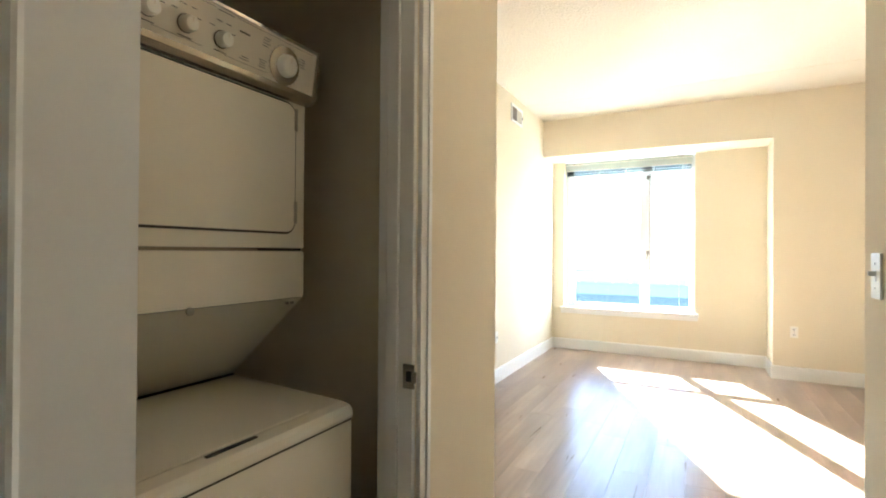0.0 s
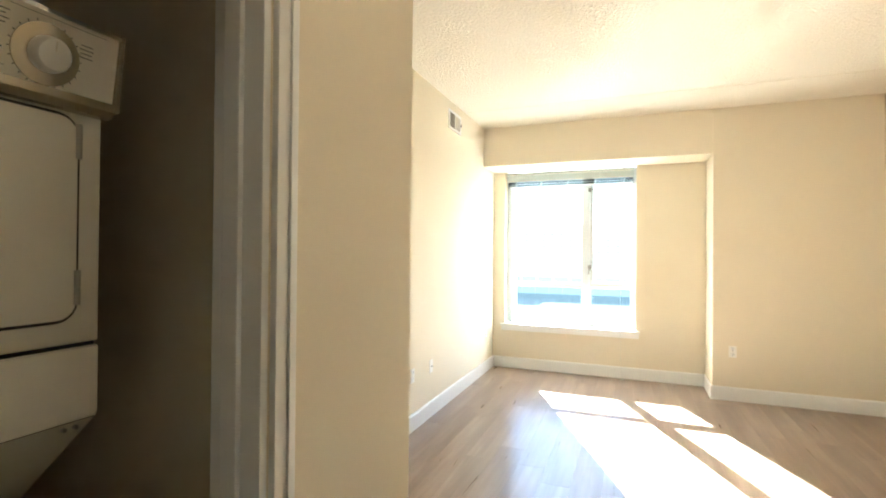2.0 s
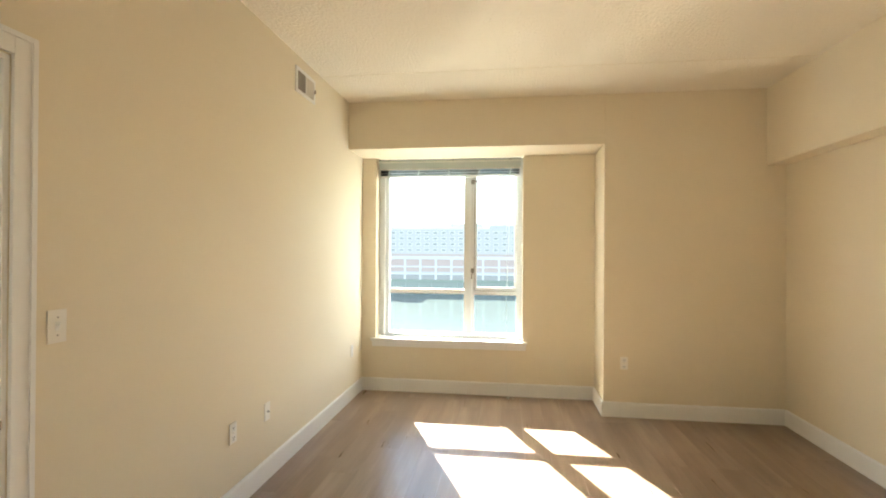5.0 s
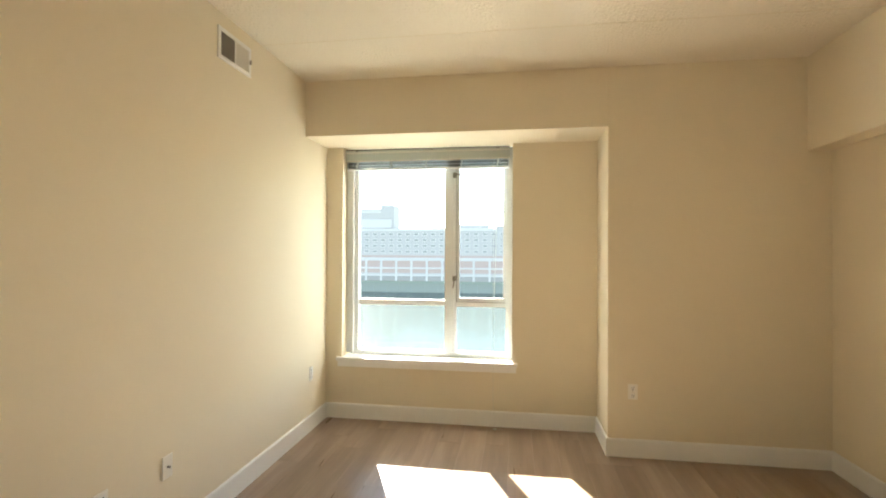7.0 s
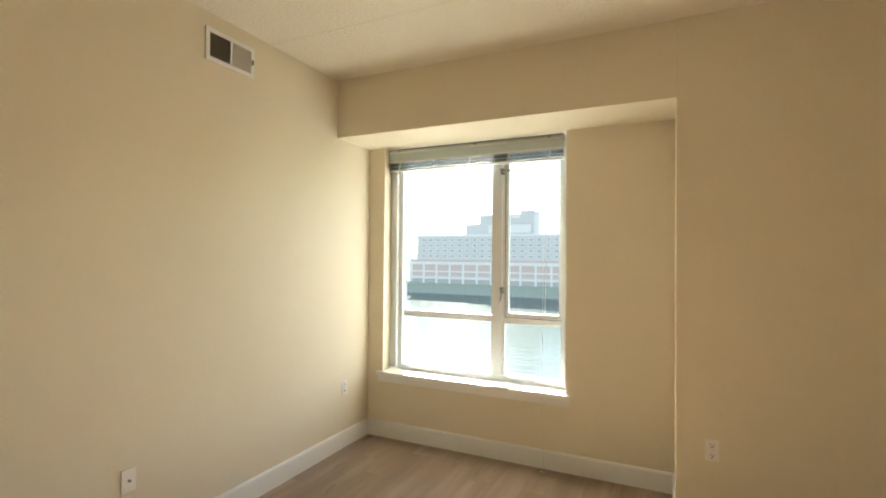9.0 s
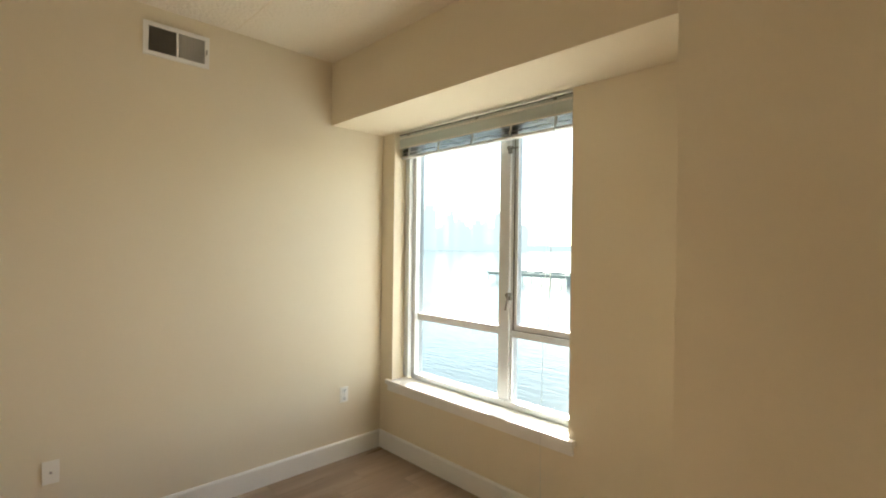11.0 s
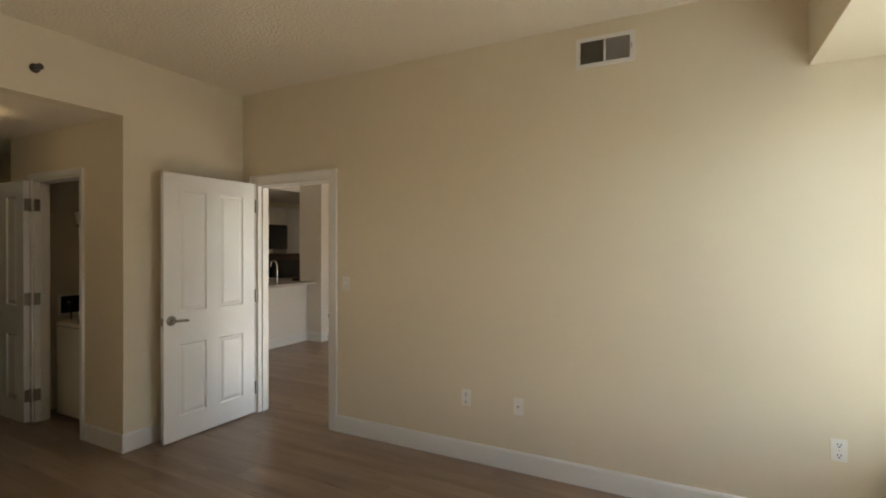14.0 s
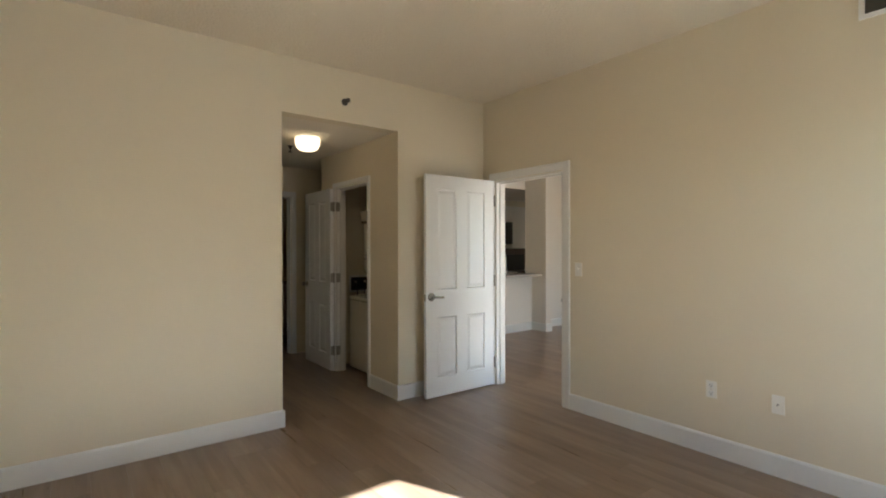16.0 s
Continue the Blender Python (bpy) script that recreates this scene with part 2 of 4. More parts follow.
def rod(path, r, steps=8):
    """A round bar along a line of points."""
    bm = bmesh.new()
    rings = []
    pts = [Vector(p) for p in path]
    for i, p in enumerate(pts):
        way = (pts[min(i + 1, len(pts) - 1)] - pts[max(i - 1, 0)]).normalized()
        u = way.orthogonal().normalized()
        if rings:
            u = (last - way * last.dot(way)).normalized()
        last = u
        w = way.cross(u)
        rings.append([bm.verts.new(p + r * (math.cos(k * 2 * math.pi / steps) * u + math.sin(k * 2 * math.pi / steps) * w)) for k in range(steps)])
    for a, b in zip(rings, rings[1:]):
        for i in range(steps):
            bm.faces.new((a[i], a[(i + 1) % steps], b[(i + 1) % steps], b[i]))
    bm.faces.new(rings[0][::-1])
    bm.faces.new(rings[-1])
    bmesh.ops.recalc_face_normals(bm, faces=bm.faces[:])
    return bm


def part(name, bm, material, parent=None, label="", smooth=False):
    """Links a bmesh as one mesh object under a thing or a part."""
    me = bpy.data.meshes.new(name)
    bm.to_mesh(me)
    bm.free()
    me.materials.append(material)
    if smooth:
        for p in me.polygons:
            p.use_smooth = True
        me.set_sharp_from_angle(angle=radians(40))
    ob = new(name, me)
    ob.parent = parent
    return tagged(ob, label)


def thing(name, label, category, m=None, group="", kind=""):
    ob = new(name)
    ob.empty_display_size = 0.1
    if m:
        ob.matrix_basis = m
    return tagged(ob, label, category, group, kind)


def setting(name, bm, material, label="", category="wall"):
    return tagged(part(name, bm, material), label, category, kind="structure")


# ---- the shell ----
XW, XE, YN, YP, YS = -0.955, 2.89, 7.36, 6.90, 2.746     # bedroom: west, east, window wall, pier face, south
ZC, ZS, ZH = 2.858, 2.414, 2.424                          # ceiling, window soffit, hall ceiling
HW, HE, YE = 0.08, 1.126, 0.27                             # hall: west and east faces, end wall
WX0, WX1, WZ0 = -0.808, 0.704, 0.545                       # window opening
DY0, DY1, DZ = 2.925, 3.765, 2.04                         # bedroom doorway
CY0, CY1 = 1.450, 2.185                                    # laundry doorway

PAINTED = "smooth cream painted plaster wall"
setting("wall_west", boxes((XW - 0.12, XW, -0.1, DY0, 0, ZC), (XW - 0.12, XW, DY1, 7.62, 0, ZC), (XW - 0.12, XW, DY0, DY1, DZ, ZC)), WALL, PAINTED)
setting("wall_north", boxes((XW, WX0, YN, 7.58, 0, ZC), (WX1, 1.40, YN, 7.58, 0, ZC), (WX0, WX1, YN, 7.58, 0, WZ0 - 0.03), (WX0, WX1, YN, 7.58, ZS + 0.02, ZC)), WALL, PAINTED)
setting("wall_pier", boxes((1.40, XE, YP, 7.62, 0, ZC), bevel=0.004), WALL, "cream wall standing forward beside the window recess")
setting("window_soffit", boxes((XW, 1.40, YP, YN, ZS, ZC), bevel=0.004), WALL, "boxed cream soffit above the window recess", "soffit")
setting("wall_east", boxes((XE, XE + 0.12, YS - 0.13, 7.62, 0, ZC)), WALL, PAINTED)
setting("side_soffit", boxes((2.735, XE, YS, YP, 2.20, ZC), bevel=0.004), WALL, "boxed cream soffit along the side wall", "soffit")
setting("wall_south", boxes((XW, HW, YS - 0.13, YS, 0, ZC), (HE, XE, YS - 0.13, YS, 0, ZC), (HW, HE, YS - 0.13, YS, ZH, ZC)), WALL, PAINTED)
setting("wall_hall_west", boxes((HW - 0.11, HW, 1.05, CY0, 0, ZH), (HW - 0.11, HW, CY1, YS - 0.13, 0, ZH), (HW - 0.11, HW, CY0, CY1, DZ, ZH)), WALL, "cream hall wall with the laundry doorway")
setting("wall_hall_east", boxes((HE, HE + 0.12, -1.7, YS - 0.13, 0, ZH)), WALL, PAINTED)
setting("wall_hall_end", boxes((-0.60, 0.16, YE - 0.12, YE, 0, ZH), (0.94, HE, YE - 0.12, YE, 0, ZH), (0.16, 0.94, YE - 0.12, YE, 2.04, ZH)), WALL, PAINTED)
setting("wall_alcove", boxes((-0.60, -0.50, YE, 1.05, 0, ZH)), WALL, PAINTED)
for row in ((XW, XW + 0.05, 1.16, YS - 0.13, 0, ZH), (XW + 0.05, HW - 0.11, 1.10, 1.20, 0, ZH), (XW + 0.05, HW - 0.11, 2.32, YS - 0.13, 0, ZH)):
    setting("wall_closet", boxes(row), WALL, "cream wall of the laundry closet")
setting("wall_bathroom", boxes((-0.835, HE, -1.8, -1.7, 0, ZH), (-0.70, -0.60, -1.7, YE, 0, ZH)), WALL, PAINTED)
setting("ceiling", boxes((XW, XE, YS, YN, ZC, ZC + 0.12)), CEIL, "cream textured concrete ceiling with faint joints", "ceiling")
setting("ceiling_hall", boxes((XW, HE, -1.8, YS - 0.13, ZH, ZH + 0.12)), CEIL, "low cream hall ceiling", "ceiling")
setting("ceiling_joint", boxes((XW, 2.735, 6.207, 6.213, ZC - 0.002, ZC + 0.002)), WALL, "fine joint line in the ceiling", "ceiling joint")

# living room and kitchen beyond the doorway
LX, LY = -6.6, -0.75
# unseen north wall; opening added to let daylight reach the kitchen
setting("wall_living_north", boxes((LX, -5.7, 7.5, 7.62, 0, ZC), (-2.1, XW - 0.12, 7.5, 7.62, 0, ZC), (-5.7, -2.1, 7.5, 7.62, 0, 0.3), (-5.7, -2.1, 7.5, 7.62, 2.25, ZC)), WALL, PAINTED)
setting("wall_living_west", boxes((LX - 0.1, LX, LY, 7.62, 0, ZC)), WALL, PAINTED)
setting("wall_kitchen_back", boxes((LX, XW - 0.12, LY - 0.1, LY, 0, ZC)), WALL, PAINTED)
setting("wall_kitchen_east", boxes((XW - 0.12, XW, LY - 0.1, -0.1, 0, ZC)), WALL, PAINTED)
setting("wall_fin", boxes((-3.81, -3.69, 0.80, 1.25, 0, ZC)), OFFWHITE, "cream wall end beside the kitchen bar")
setting("wall_living_south", boxes((-4.75, -3.81, 0.83, 0.95, 0, 2.35), (-4.75, -3.81, 0.85, 0.93, 2.35, ZC)), OFFWHITE, PAINTED)
setting("kitchen_soffit", boxes((LX, XW - 0.12, LY, 0.796, 2.36, ZC - 0.004)), OFFWHITE, "lowered off-white ceiling over the kitchen", "soffit")
setting("ceiling_living", boxes((LX, XW - 0.12, LY, 7.5, ZC, ZC + 0.12)), CEIL, "cream ceiling of the living room", "ceiling")

# ---- skirting, casings ----
BH, BT = 0.132, 0.015


def base_run(x0, y0, x1, y1, side):
    """Skirting from one corner to the next; side: the way it stands out from the wall."""
    z = ((0, 0), (BT, 0), (BT, BH - 0.012), (BT - 0.006, BH), (0, BH))
    if side in ("e", "w"):
        s = 1 if side == "e" else -1
        bm = prism([(x0 + s * u, v) for u, v in z], "y", y0, y1)
    else:
        s = 1 if side == "n" else -1
        bm = prism([(y0 + s * u, v) for u, v in z], "x", x0, x1)
    return setting("baseboard", bm, TRIM, "white painted baseboard with an eased top", "baseboard")


CW = 0.062
base_run(XW, DY1 + 0.075, XW, YN, "e")
base_run(XW, YS, XW, DY0 - 0.075, "e")
base_run(XW + BT, YN, 1.40 - BT, YN, "s")
base_run(1.40, YP - BT, 1.40, YN, "w")
base_run(1.40, YP, XE - BT, YP, "s")
base_run(XE, YS, XE, YP, "w")
base_run(HE, YS, XE - BT, YS, "n")
base_run(XW + BT, YS, HW + BT, YS, "n")
base_run(HW, CY1 + CW, HW, YS, "e")
base_run(HE, YE, HE, YS + BT, "w")
base_run(-3.69, 0.95, -3.69, 1.25 + BT, "e")
base_run(-3.81 - BT, 1.25, -3.69, 1.25, "n")
base_run(-4.75, 0.95, -3.81, 0.95, "n")
base_run(-2.0, 0.95, -3.69 + BT, 0.95, "n")


def casing(name, label, axis, face, side, a, b, top, depth, both=True, cw=CW):
    """A doorway's lining, stops and casings. axis: the wall's normal; face: its front; side: which way it faces."""
    root = thing(name, label, "door frame", kind="structure")

    def put(pn, u0, u1, n0, n1, z0, z1, bevel=0.003):
        n0, n1 = sorted((n0, n1))
        r = (n0, n1, u0, u1, z0, z1) if axis == "x" else (u0, u1, n0, n1, z0, z1)
        part(pn, boxes(r, bevel=bevel), TRIM, root)
    back = face - side * depth
    for f, s in ((face, side), (back, -side)) if both else ((face, side),):
        put("casing", a - cw, a - 0.004, f, f + s * 0.014, 0, top + cw)
        put("casing", b + 0.004, b + cw, f, f + s * 0.014, 0, top + cw)
        put("casing", a - 0.004, b + 0.004, f, f + s * 0.014, top + 0.004, top + cw)
        put("casing", a - cw, a - cw + 0.018, f + s * 0.014, f + s * 0.020, 0, top + cw)
        put("casing", b + cw - 0.018, b + cw, f + s * 0.014, f + s * 0.020, 0, top + cw)
        put("casing", a - cw + 0.018, b + cw - 0.018, f + s * 0.014, f + s * 0.020, top + cw - 0.018, top + cw)
    put("jamb", a - 0.002, a + 0.016, face, back, 0, top)
    put("jamb", b - 0.016, b + 0.002, face, back, 0, top)
    put("jamb", a + 0.016, b - 0.016, face, back, top - 0.016, top + 0.002)
    s0, s1 = face - side * 0.042, face - side * 0.078
    put("door_stop", a + 0.016, a + 0.027, s0, s1, 0, top - 0.016)
    put("door_stop", b - 0.027, b - 0.016, s0, s1, 0, top - 0.016)
    put("door_stop", a + 0.027, b - 0.027, s0, s1, top - 0.027, top - 0.016)
    return root


frame_bed = casing("door_frame_1", "white painted casing round the bedroom doorway", "x", XW, 1, DY0, DY1, DZ, 0.12, cw=0.075)
frame_laundry = casing("door_frame_2", "white painted casing round the laundry doorway", "x", HW, 1, CY0, CY1, DZ, 0.11, both=False, cw=0.050)
frame_bath = casing("door_frame_3", "white painted casing round the bathroom doorway", "y", YE, 1, 0.16, 0.94, 2.04, 0.12)


# ---- doors ----
def lever(root, x, z, thick):
    for s in (1, -1):
        y = s * thick / 2
        h = part("door_handle", lathe([(0.036, y), (0.038, y + s * 0.005), (0.033, y + s * 0.014), (0.014, y + s * 0.018), (0.012, y + s * 0.045), (0.011, y + s * 0.052)], 20, "y", (x, 0, z)), CHROME, root, "brushed nickel lever handle", True)
        pts = [(x, y + s * 0.046, z), (x - 0.02, y + s * 0.050, z), (x - 0.06, y + s * 0.050, z - 0.002), (x - 0.098, y + s * 0.046, z - 0.006), (x - 0.108, y + s * 0.040, z - 0.006)]
        part("lever", rod(pts, 0.0105, 10), CHROME, h, "", True)


def panel_door(name, label, width, height, m, split, handle, side=1):
    """A moulded four-panel leaf hung at x = 0 and reaching to x = width, with y its thickness."""
    root = thing(name, label, "door", m)
    th, st, mid = 0.036, 0.112, 0.10
    z0, z1, z2, z3 = 0.165, split - 0.115, split + 0.115, height - 0.12
    pw = (width - 2 * st - mid) / 2
    cols = ((st, st + pw), (width - st - pw, width - st))
    bm = boxes((0.001, width - 0.001, -0.006, 0.006, 0.001, height - 0.001))
    h = th / 2
    for r in ((0, st, 0, height), (width - st, width, 0, height), (st + pw, st + pw + mid, 0, height)):
        add_box(bm, r[0], r[1], -h, h, r[2], r[3])
    for c in cols:
        for a, b in ((0, z0), (z1, z2), (z3, height)):
            add_box(bm, c[0], c[1], -h, h, a, b)
    bmesh.ops.remove_doubles(bm, verts=bm.verts[:], dist=0.0005)
    part("leaf", bm, DOOR, root)
    for c in cols:
        for a, b in ((z0, z1), (z2, z3)):
            for s in (1, -1):
                # sloped moulding round a raised field
                p = bmesh.new()
                rings = []
                for inset, y in ((0.0, 0.018), (0.006, 0.0195), (0.011, 0.0185), (0.018, 0.0085), (0.026, 0.0080), (0.050, 0.0160)):
                    rings.append([p.verts.new((x, s * y, z)) for x, z in ((c[0] + inset, a + inset), (c[1] - inset, a + inset), (c[1] - inset, b - inset), (c[0] + inset, b - inset))])
                for q, w in zip(rings, rings[1:]):
                    for i in range(4):
                        p.faces.new((q[i], q[(i + 1) % 4], w[(i + 1) % 4], w[i]))
                p.faces.new(rings[-1])
                bmesh.ops.recalc_face_normals(p, faces=p.faces[:])
                if s * p.faces[-1].normal.y < 0:
                    bmesh.ops.reverse_faces(p, faces=p.faces[:])
                part("panel", p, DOOR, root)
    if handle == "lever":
        lever(root, width - 0.056, 0.915, th)
        part("latch_plate", boxes((width, width + 0.0015, -0.012, 0.012, 0.88, 0.94), bevel=0.0005), CHROME, root, "nickel latch plate")
    else:
        for s in (1, -1):
            part("knob", lathe([(0.028, s * h), (0.028, s * (h + 0.006)), (0.012, s * (h + 0.010)), (0.012, s * (h + 0.03)), (0.024, s * (h + 0.036)), (0.027, s * (h + 0.048)), (0.02, s * (h + 0.06)), (0.006, s * (h + 0.063))], 18, "y", (width - 0.06, 0, 0.93)), STEEL, root, "dull steel knob", True)
    for z in (0.22, height / 2 + 0.02, height - 0.2):
        hi = part("hinge", lathe([(0.006, z - 0.056), (0.010, z - 0.052), (0.010, z + 0.052), (0.006, z + 0.056)], 10, "z", (-0.008, side * (h + 0.005), 0)), STEEL, root, "dull steel hinge", True)
        part("hinge_leaf", boxes((-0.003, 0.0, min(side * (h - 0.032), side * h), max(side * (h - 0.032), side * h), z - 0.05, z + 0.05)), STEEL, hi)
        if side < 0:
            part("hinge_leaf", boxes((-0.0305, -0.028, -0.086, -0.048, z - 0.05, z + 0.05), bevel=0.0008), STEEL, hi)
            part("hinge_leaf", boxes((-0.028, -0.006, -0.052, -0.046, z - 0.05, z + 0.05)), STEEL, hi)
    return root


panel_door("bedroom_door", "white four-panel bedroom door standing open", 0.82, 2.03, pose(XW + 0.022, 2.905, 0.012, 0, 0, -1.0), 0.85, "lever")
panel_door("laundry_door", "white four-panel laundry door folded back along the hall", 0.725, 2.02, pose(HW + 0.046, CY0 - 0.012, 0.012, 0, 0, -90.0), 0.85, "knob", -1)

# ---- the window ----
GY = 7.535                                                # glass
FX0, FX1, FZ0, FZ1 = -0.745, 0.69, 0.56, 2.41             # outer frame
MX0, MX1 = 0.100, 0.235                                    # middle post with the sash stile
TZ0, TZ1 = 1.00, 1.052                                    # cross bar

win = thing("window_1", "white framed window with a fixed light and a casement", "window", pose(0, 0, 0), kind="structure")
f = part("frame", boxes((FX0, FX0 + 0.045, 7.49, 7.57, FZ0, FZ1), (FX1 - 0.045, FX1, 7.49, 7.57, FZ0, FZ1), (FX0 + 0.045, FX1 - 0.045, 7.49, 7.57, FZ0, FZ0 + 0.03), (FX0 + 0.045, FX1 - 0.045, 7.49, 7.57, FZ1 - 0.045, FZ1), bevel=0.003), VINYL, win)
part("liner", boxes((WX0, FX0, 7.47, 7.58, FZ0, FZ1), (FX1, WX1, 7.47, 7.58, FZ0, FZ1), bevel=0.002), VINYL, win)
part("bead", boxes((FX0 - 0.012, FX0 + 0.006, 7.455, 7.489, FZ0, FZ1), (FX1 - 0.006, FX1 + 0.012, 7.455, 7.489, FZ0, FZ1), bevel=0.003), VINYL, win)
part("mullion", boxes((MX0, MX1 - 0.052, 7.503, 7.57, FZ0 + 0.03, FZ1 - 0.045), (MX1 - 0.050, MX1 - 0.03, 7.515, 7.57, FZ0 + 0.03, FZ1 - 0.045), bevel=0.004), VINYL, win)
part("transom", boxes((FX0 + 0.045, MX0, 7.512, 7.566, TZ0, TZ1), bevel=0.003), VINYL, win)
part("transom", boxes((MX1 - 0.03, FX1 - 0.045, 7.508, 7.566, TZ0 - 0.005, TZ0 + 0.035), bevel=0.003), VINYL, win)
sash = part("casement", boxes((MX1 - 0.029, MX1 - 0.004, 7.525, 7.566, TZ0 + 0.037, FZ1 - 0.047), (FX1 - 0.068, FX1 - 0.047, 7.525, 7.566, TZ0 + 0.037, FZ1 - 0.047), (MX1 - 0.004, FX1 - 0.068, 7.525, 7.566, TZ0 + 0.037, TZ0 + 0.075), (MX1 - 0.004, FX1 - 0.068, 7.505, 7.564, FZ1 - 0.09, FZ1 - 0.047), bevel=0.003), VINYL, win, "opening casement sash")
part("gasket", boxes((MX1 - 0.030, MX1 - 0.026, 7.516, 7.5245, TZ0 + 0.037, FZ1 - 0.05), (MX1 - 0.026, FX1 - 0.05, 7.516, 7.5245, TZ0 + 0.0355, TZ0 + 0.0395)), GREY, sash, "dark gasket line")
for x0, x1, z0, z1 in ((FX0 + 0.045, MX0, TZ1, FZ1 - 0.045), (FX0 + 0.045, MX0, FZ0 + 0.03, TZ0), (MX1 - 0.03, FX1 - 0.045, FZ0 + 0.03, TZ0 - 0.005), (MX1 - 0.004, FX1 - 0.068, TZ0 + 0.075, FZ1 - 0.09)):
    pane = part("pane", boxes((x0, x1, GY, GY + 0.006, z0, z1)), GLASS, win)
    pane.visible_shadow = False
for z in (2.175, 1.25):
    lk = part("latch", boxes((0.172, 0.206, 7.488, 7.503, z - 0.024, z + 0.024), bevel=0.005), LATCH, win, "dark metal casement latch")
    tip = [(0.188, 7.482, z + 0.008), (0.205, 7.479, z + 0.005), (0.262, 7.474, z + 0.002)] if z > 2 else [(0.190, 7.482, z + 0.012), (0.188, 7.479, z - 0.03), (0.180, 7.474, z - 0.085)]
    part("latch_lever", rod(tip, 0.0065, 8), LATCH, lk, "", True)
    part("pivot", lathe([(0.013, 7.473), (0.015, 7.477), (0.015, 7.489)], 12, "y", (0.188, 0, z + 0.010)), LATCH, lk, "", True)
sill = thing("window_sill", "white painted window stool with a plain apron", "window sill", kind="structure")
part("stool", boxes((WX0 - 0.045, WX1 + 0.045, YN - 0.035, YN, WZ0 - 0.03, WZ0), (WX0 + 0.001, WX1 - 0.001, YN, 7.50, WZ0 - 0.03, WZ0), bevel=0.004), TRIM, sill)
part("apron", boxes((WX0 - 0.035, WX1 + 0.035, YN - 0.016, YN, WZ0 - 0.085, WZ0 - 0.03), bevel=0.004), TRIM, sill)
part("sub_sill", boxes((FX0, FX1, 7.50, 7.58, WZ0 - 0.03, FZ0)), VINYL, sill)

# raised blind
blind = thing("venetian_blind", "raised grey venetian blind with a pale headrail", "blind", pose(0, 7.43, 2.405))
BX0, BX1 = WX0 + 0.02, WX1 - 0.03
# dark lip paints in the shaded gap line above the valance
part("headrail", boxes((BX0 - 0.006, BX1 + 0.006, -0.037, 0.022, -0.007, 0.0), (BX0, BX1, -0.022, 0.022, -0.036, -0.006), bevel=0.001), SPRINK, blind)
valance = part("valance", boxes((BX0 - 0.006, BX1 + 0.006, -0.034, -0.031, -0.108, -0.008), bevel=0.001), CLEAR, blind, "pale plastic valance")
for z0, z1 in ((-0.030, -0.024), (-0.036, -0.033), (-0.108, -0.100)):
    part("rib", boxes((BX0 - 0.006, BX1 + 0.006, -0.037, -0.034, z0, z1), bevel=0.001), PLASTIC, valance)
for x in (BX0 + 0.10, BX0 + 0.78, BX1 - 0.10):
    part("clip", boxes((x - 0.012, x + 0.012, -0.0385, -0.0375, -0.020, -0.006)), LATCH, valance, "small dark clip")
for i in range(16):
    z = -0.098 - i * 0.0043 - 0.0006 * (i % 2)
    sl = prism([(-0.025, z), (-0.012, z + 0.0030), (0.0, z + 0.0040), (0.012, z + 0.0030), (0.025, z), (0.012, z + 0.0018), (0.0, z + 0.0028), (-0.012, z + 0.0018)], "x", BX0 + 0.004 + 0.002 * (i % 2), BX1 - 0.004 - 0.003 * (i % 3))
    # every seventh slat takes the lit copy
    part("slat", sl, SLAT_LIT if i % 7 == 3 else SLAT, blind)
part("bottom_rail", boxes((BX0 + 0.002, BX1 - 0.002, -0.025, 0.025, -0.182, -0.168), bevel=0.003), SLAT_LIT, blind)
for k in range(5):
    x = BX0 + 0.10 + k * (BX1 - BX0 - 0.2) / 4
    part("ladder_cord", rod([(x, -0.026, -0.10), (x + 0.006, -0.031, -0.13), (x - 0.005, -0.029, -0.155), (x, -0.028, -0.184)], 0.0065, 6), CLEAR, blind, "pale cord clip")
part("tilt_wand", rod([(BX1 - 0.10, -0.038, -0.03), (BX1 - 0.105, -0.040, -0.6), (BX1 - 0.125, -0.042, -1.35)], 0.0022, 6), CLEAR, blind, "thin clear wand")
part("pull_cord", rod([(BX1 - 0.13, -0.037, -0.03), (BX1 - 0.132, -0.07, -1.2), (BX1 - 0.131, -0.092, -1.84), (BX1 - 0.131, -0.093, -1.90), (BX1 - 0.128, -0.090, -2.2), (BX1 - 0.11, -0.10, -2.402), (BX1 - 0.06, -0.115, -2.405), (BX1 - 0.045, -0.14, -2.405), (BX1 - 0.10, -0.15, -2.405)], 0.0011, 5), CLEAR, blind, "thin white cord")
part("cord_tassel", lathe([(0.002, -0.03), (0.007, -0.026), (0.008, 0.0), (0.003, 0.006)], 10, "x", (BX1 - 0.10, -0.15, -2.400)), CLEAR, blind, "", True)

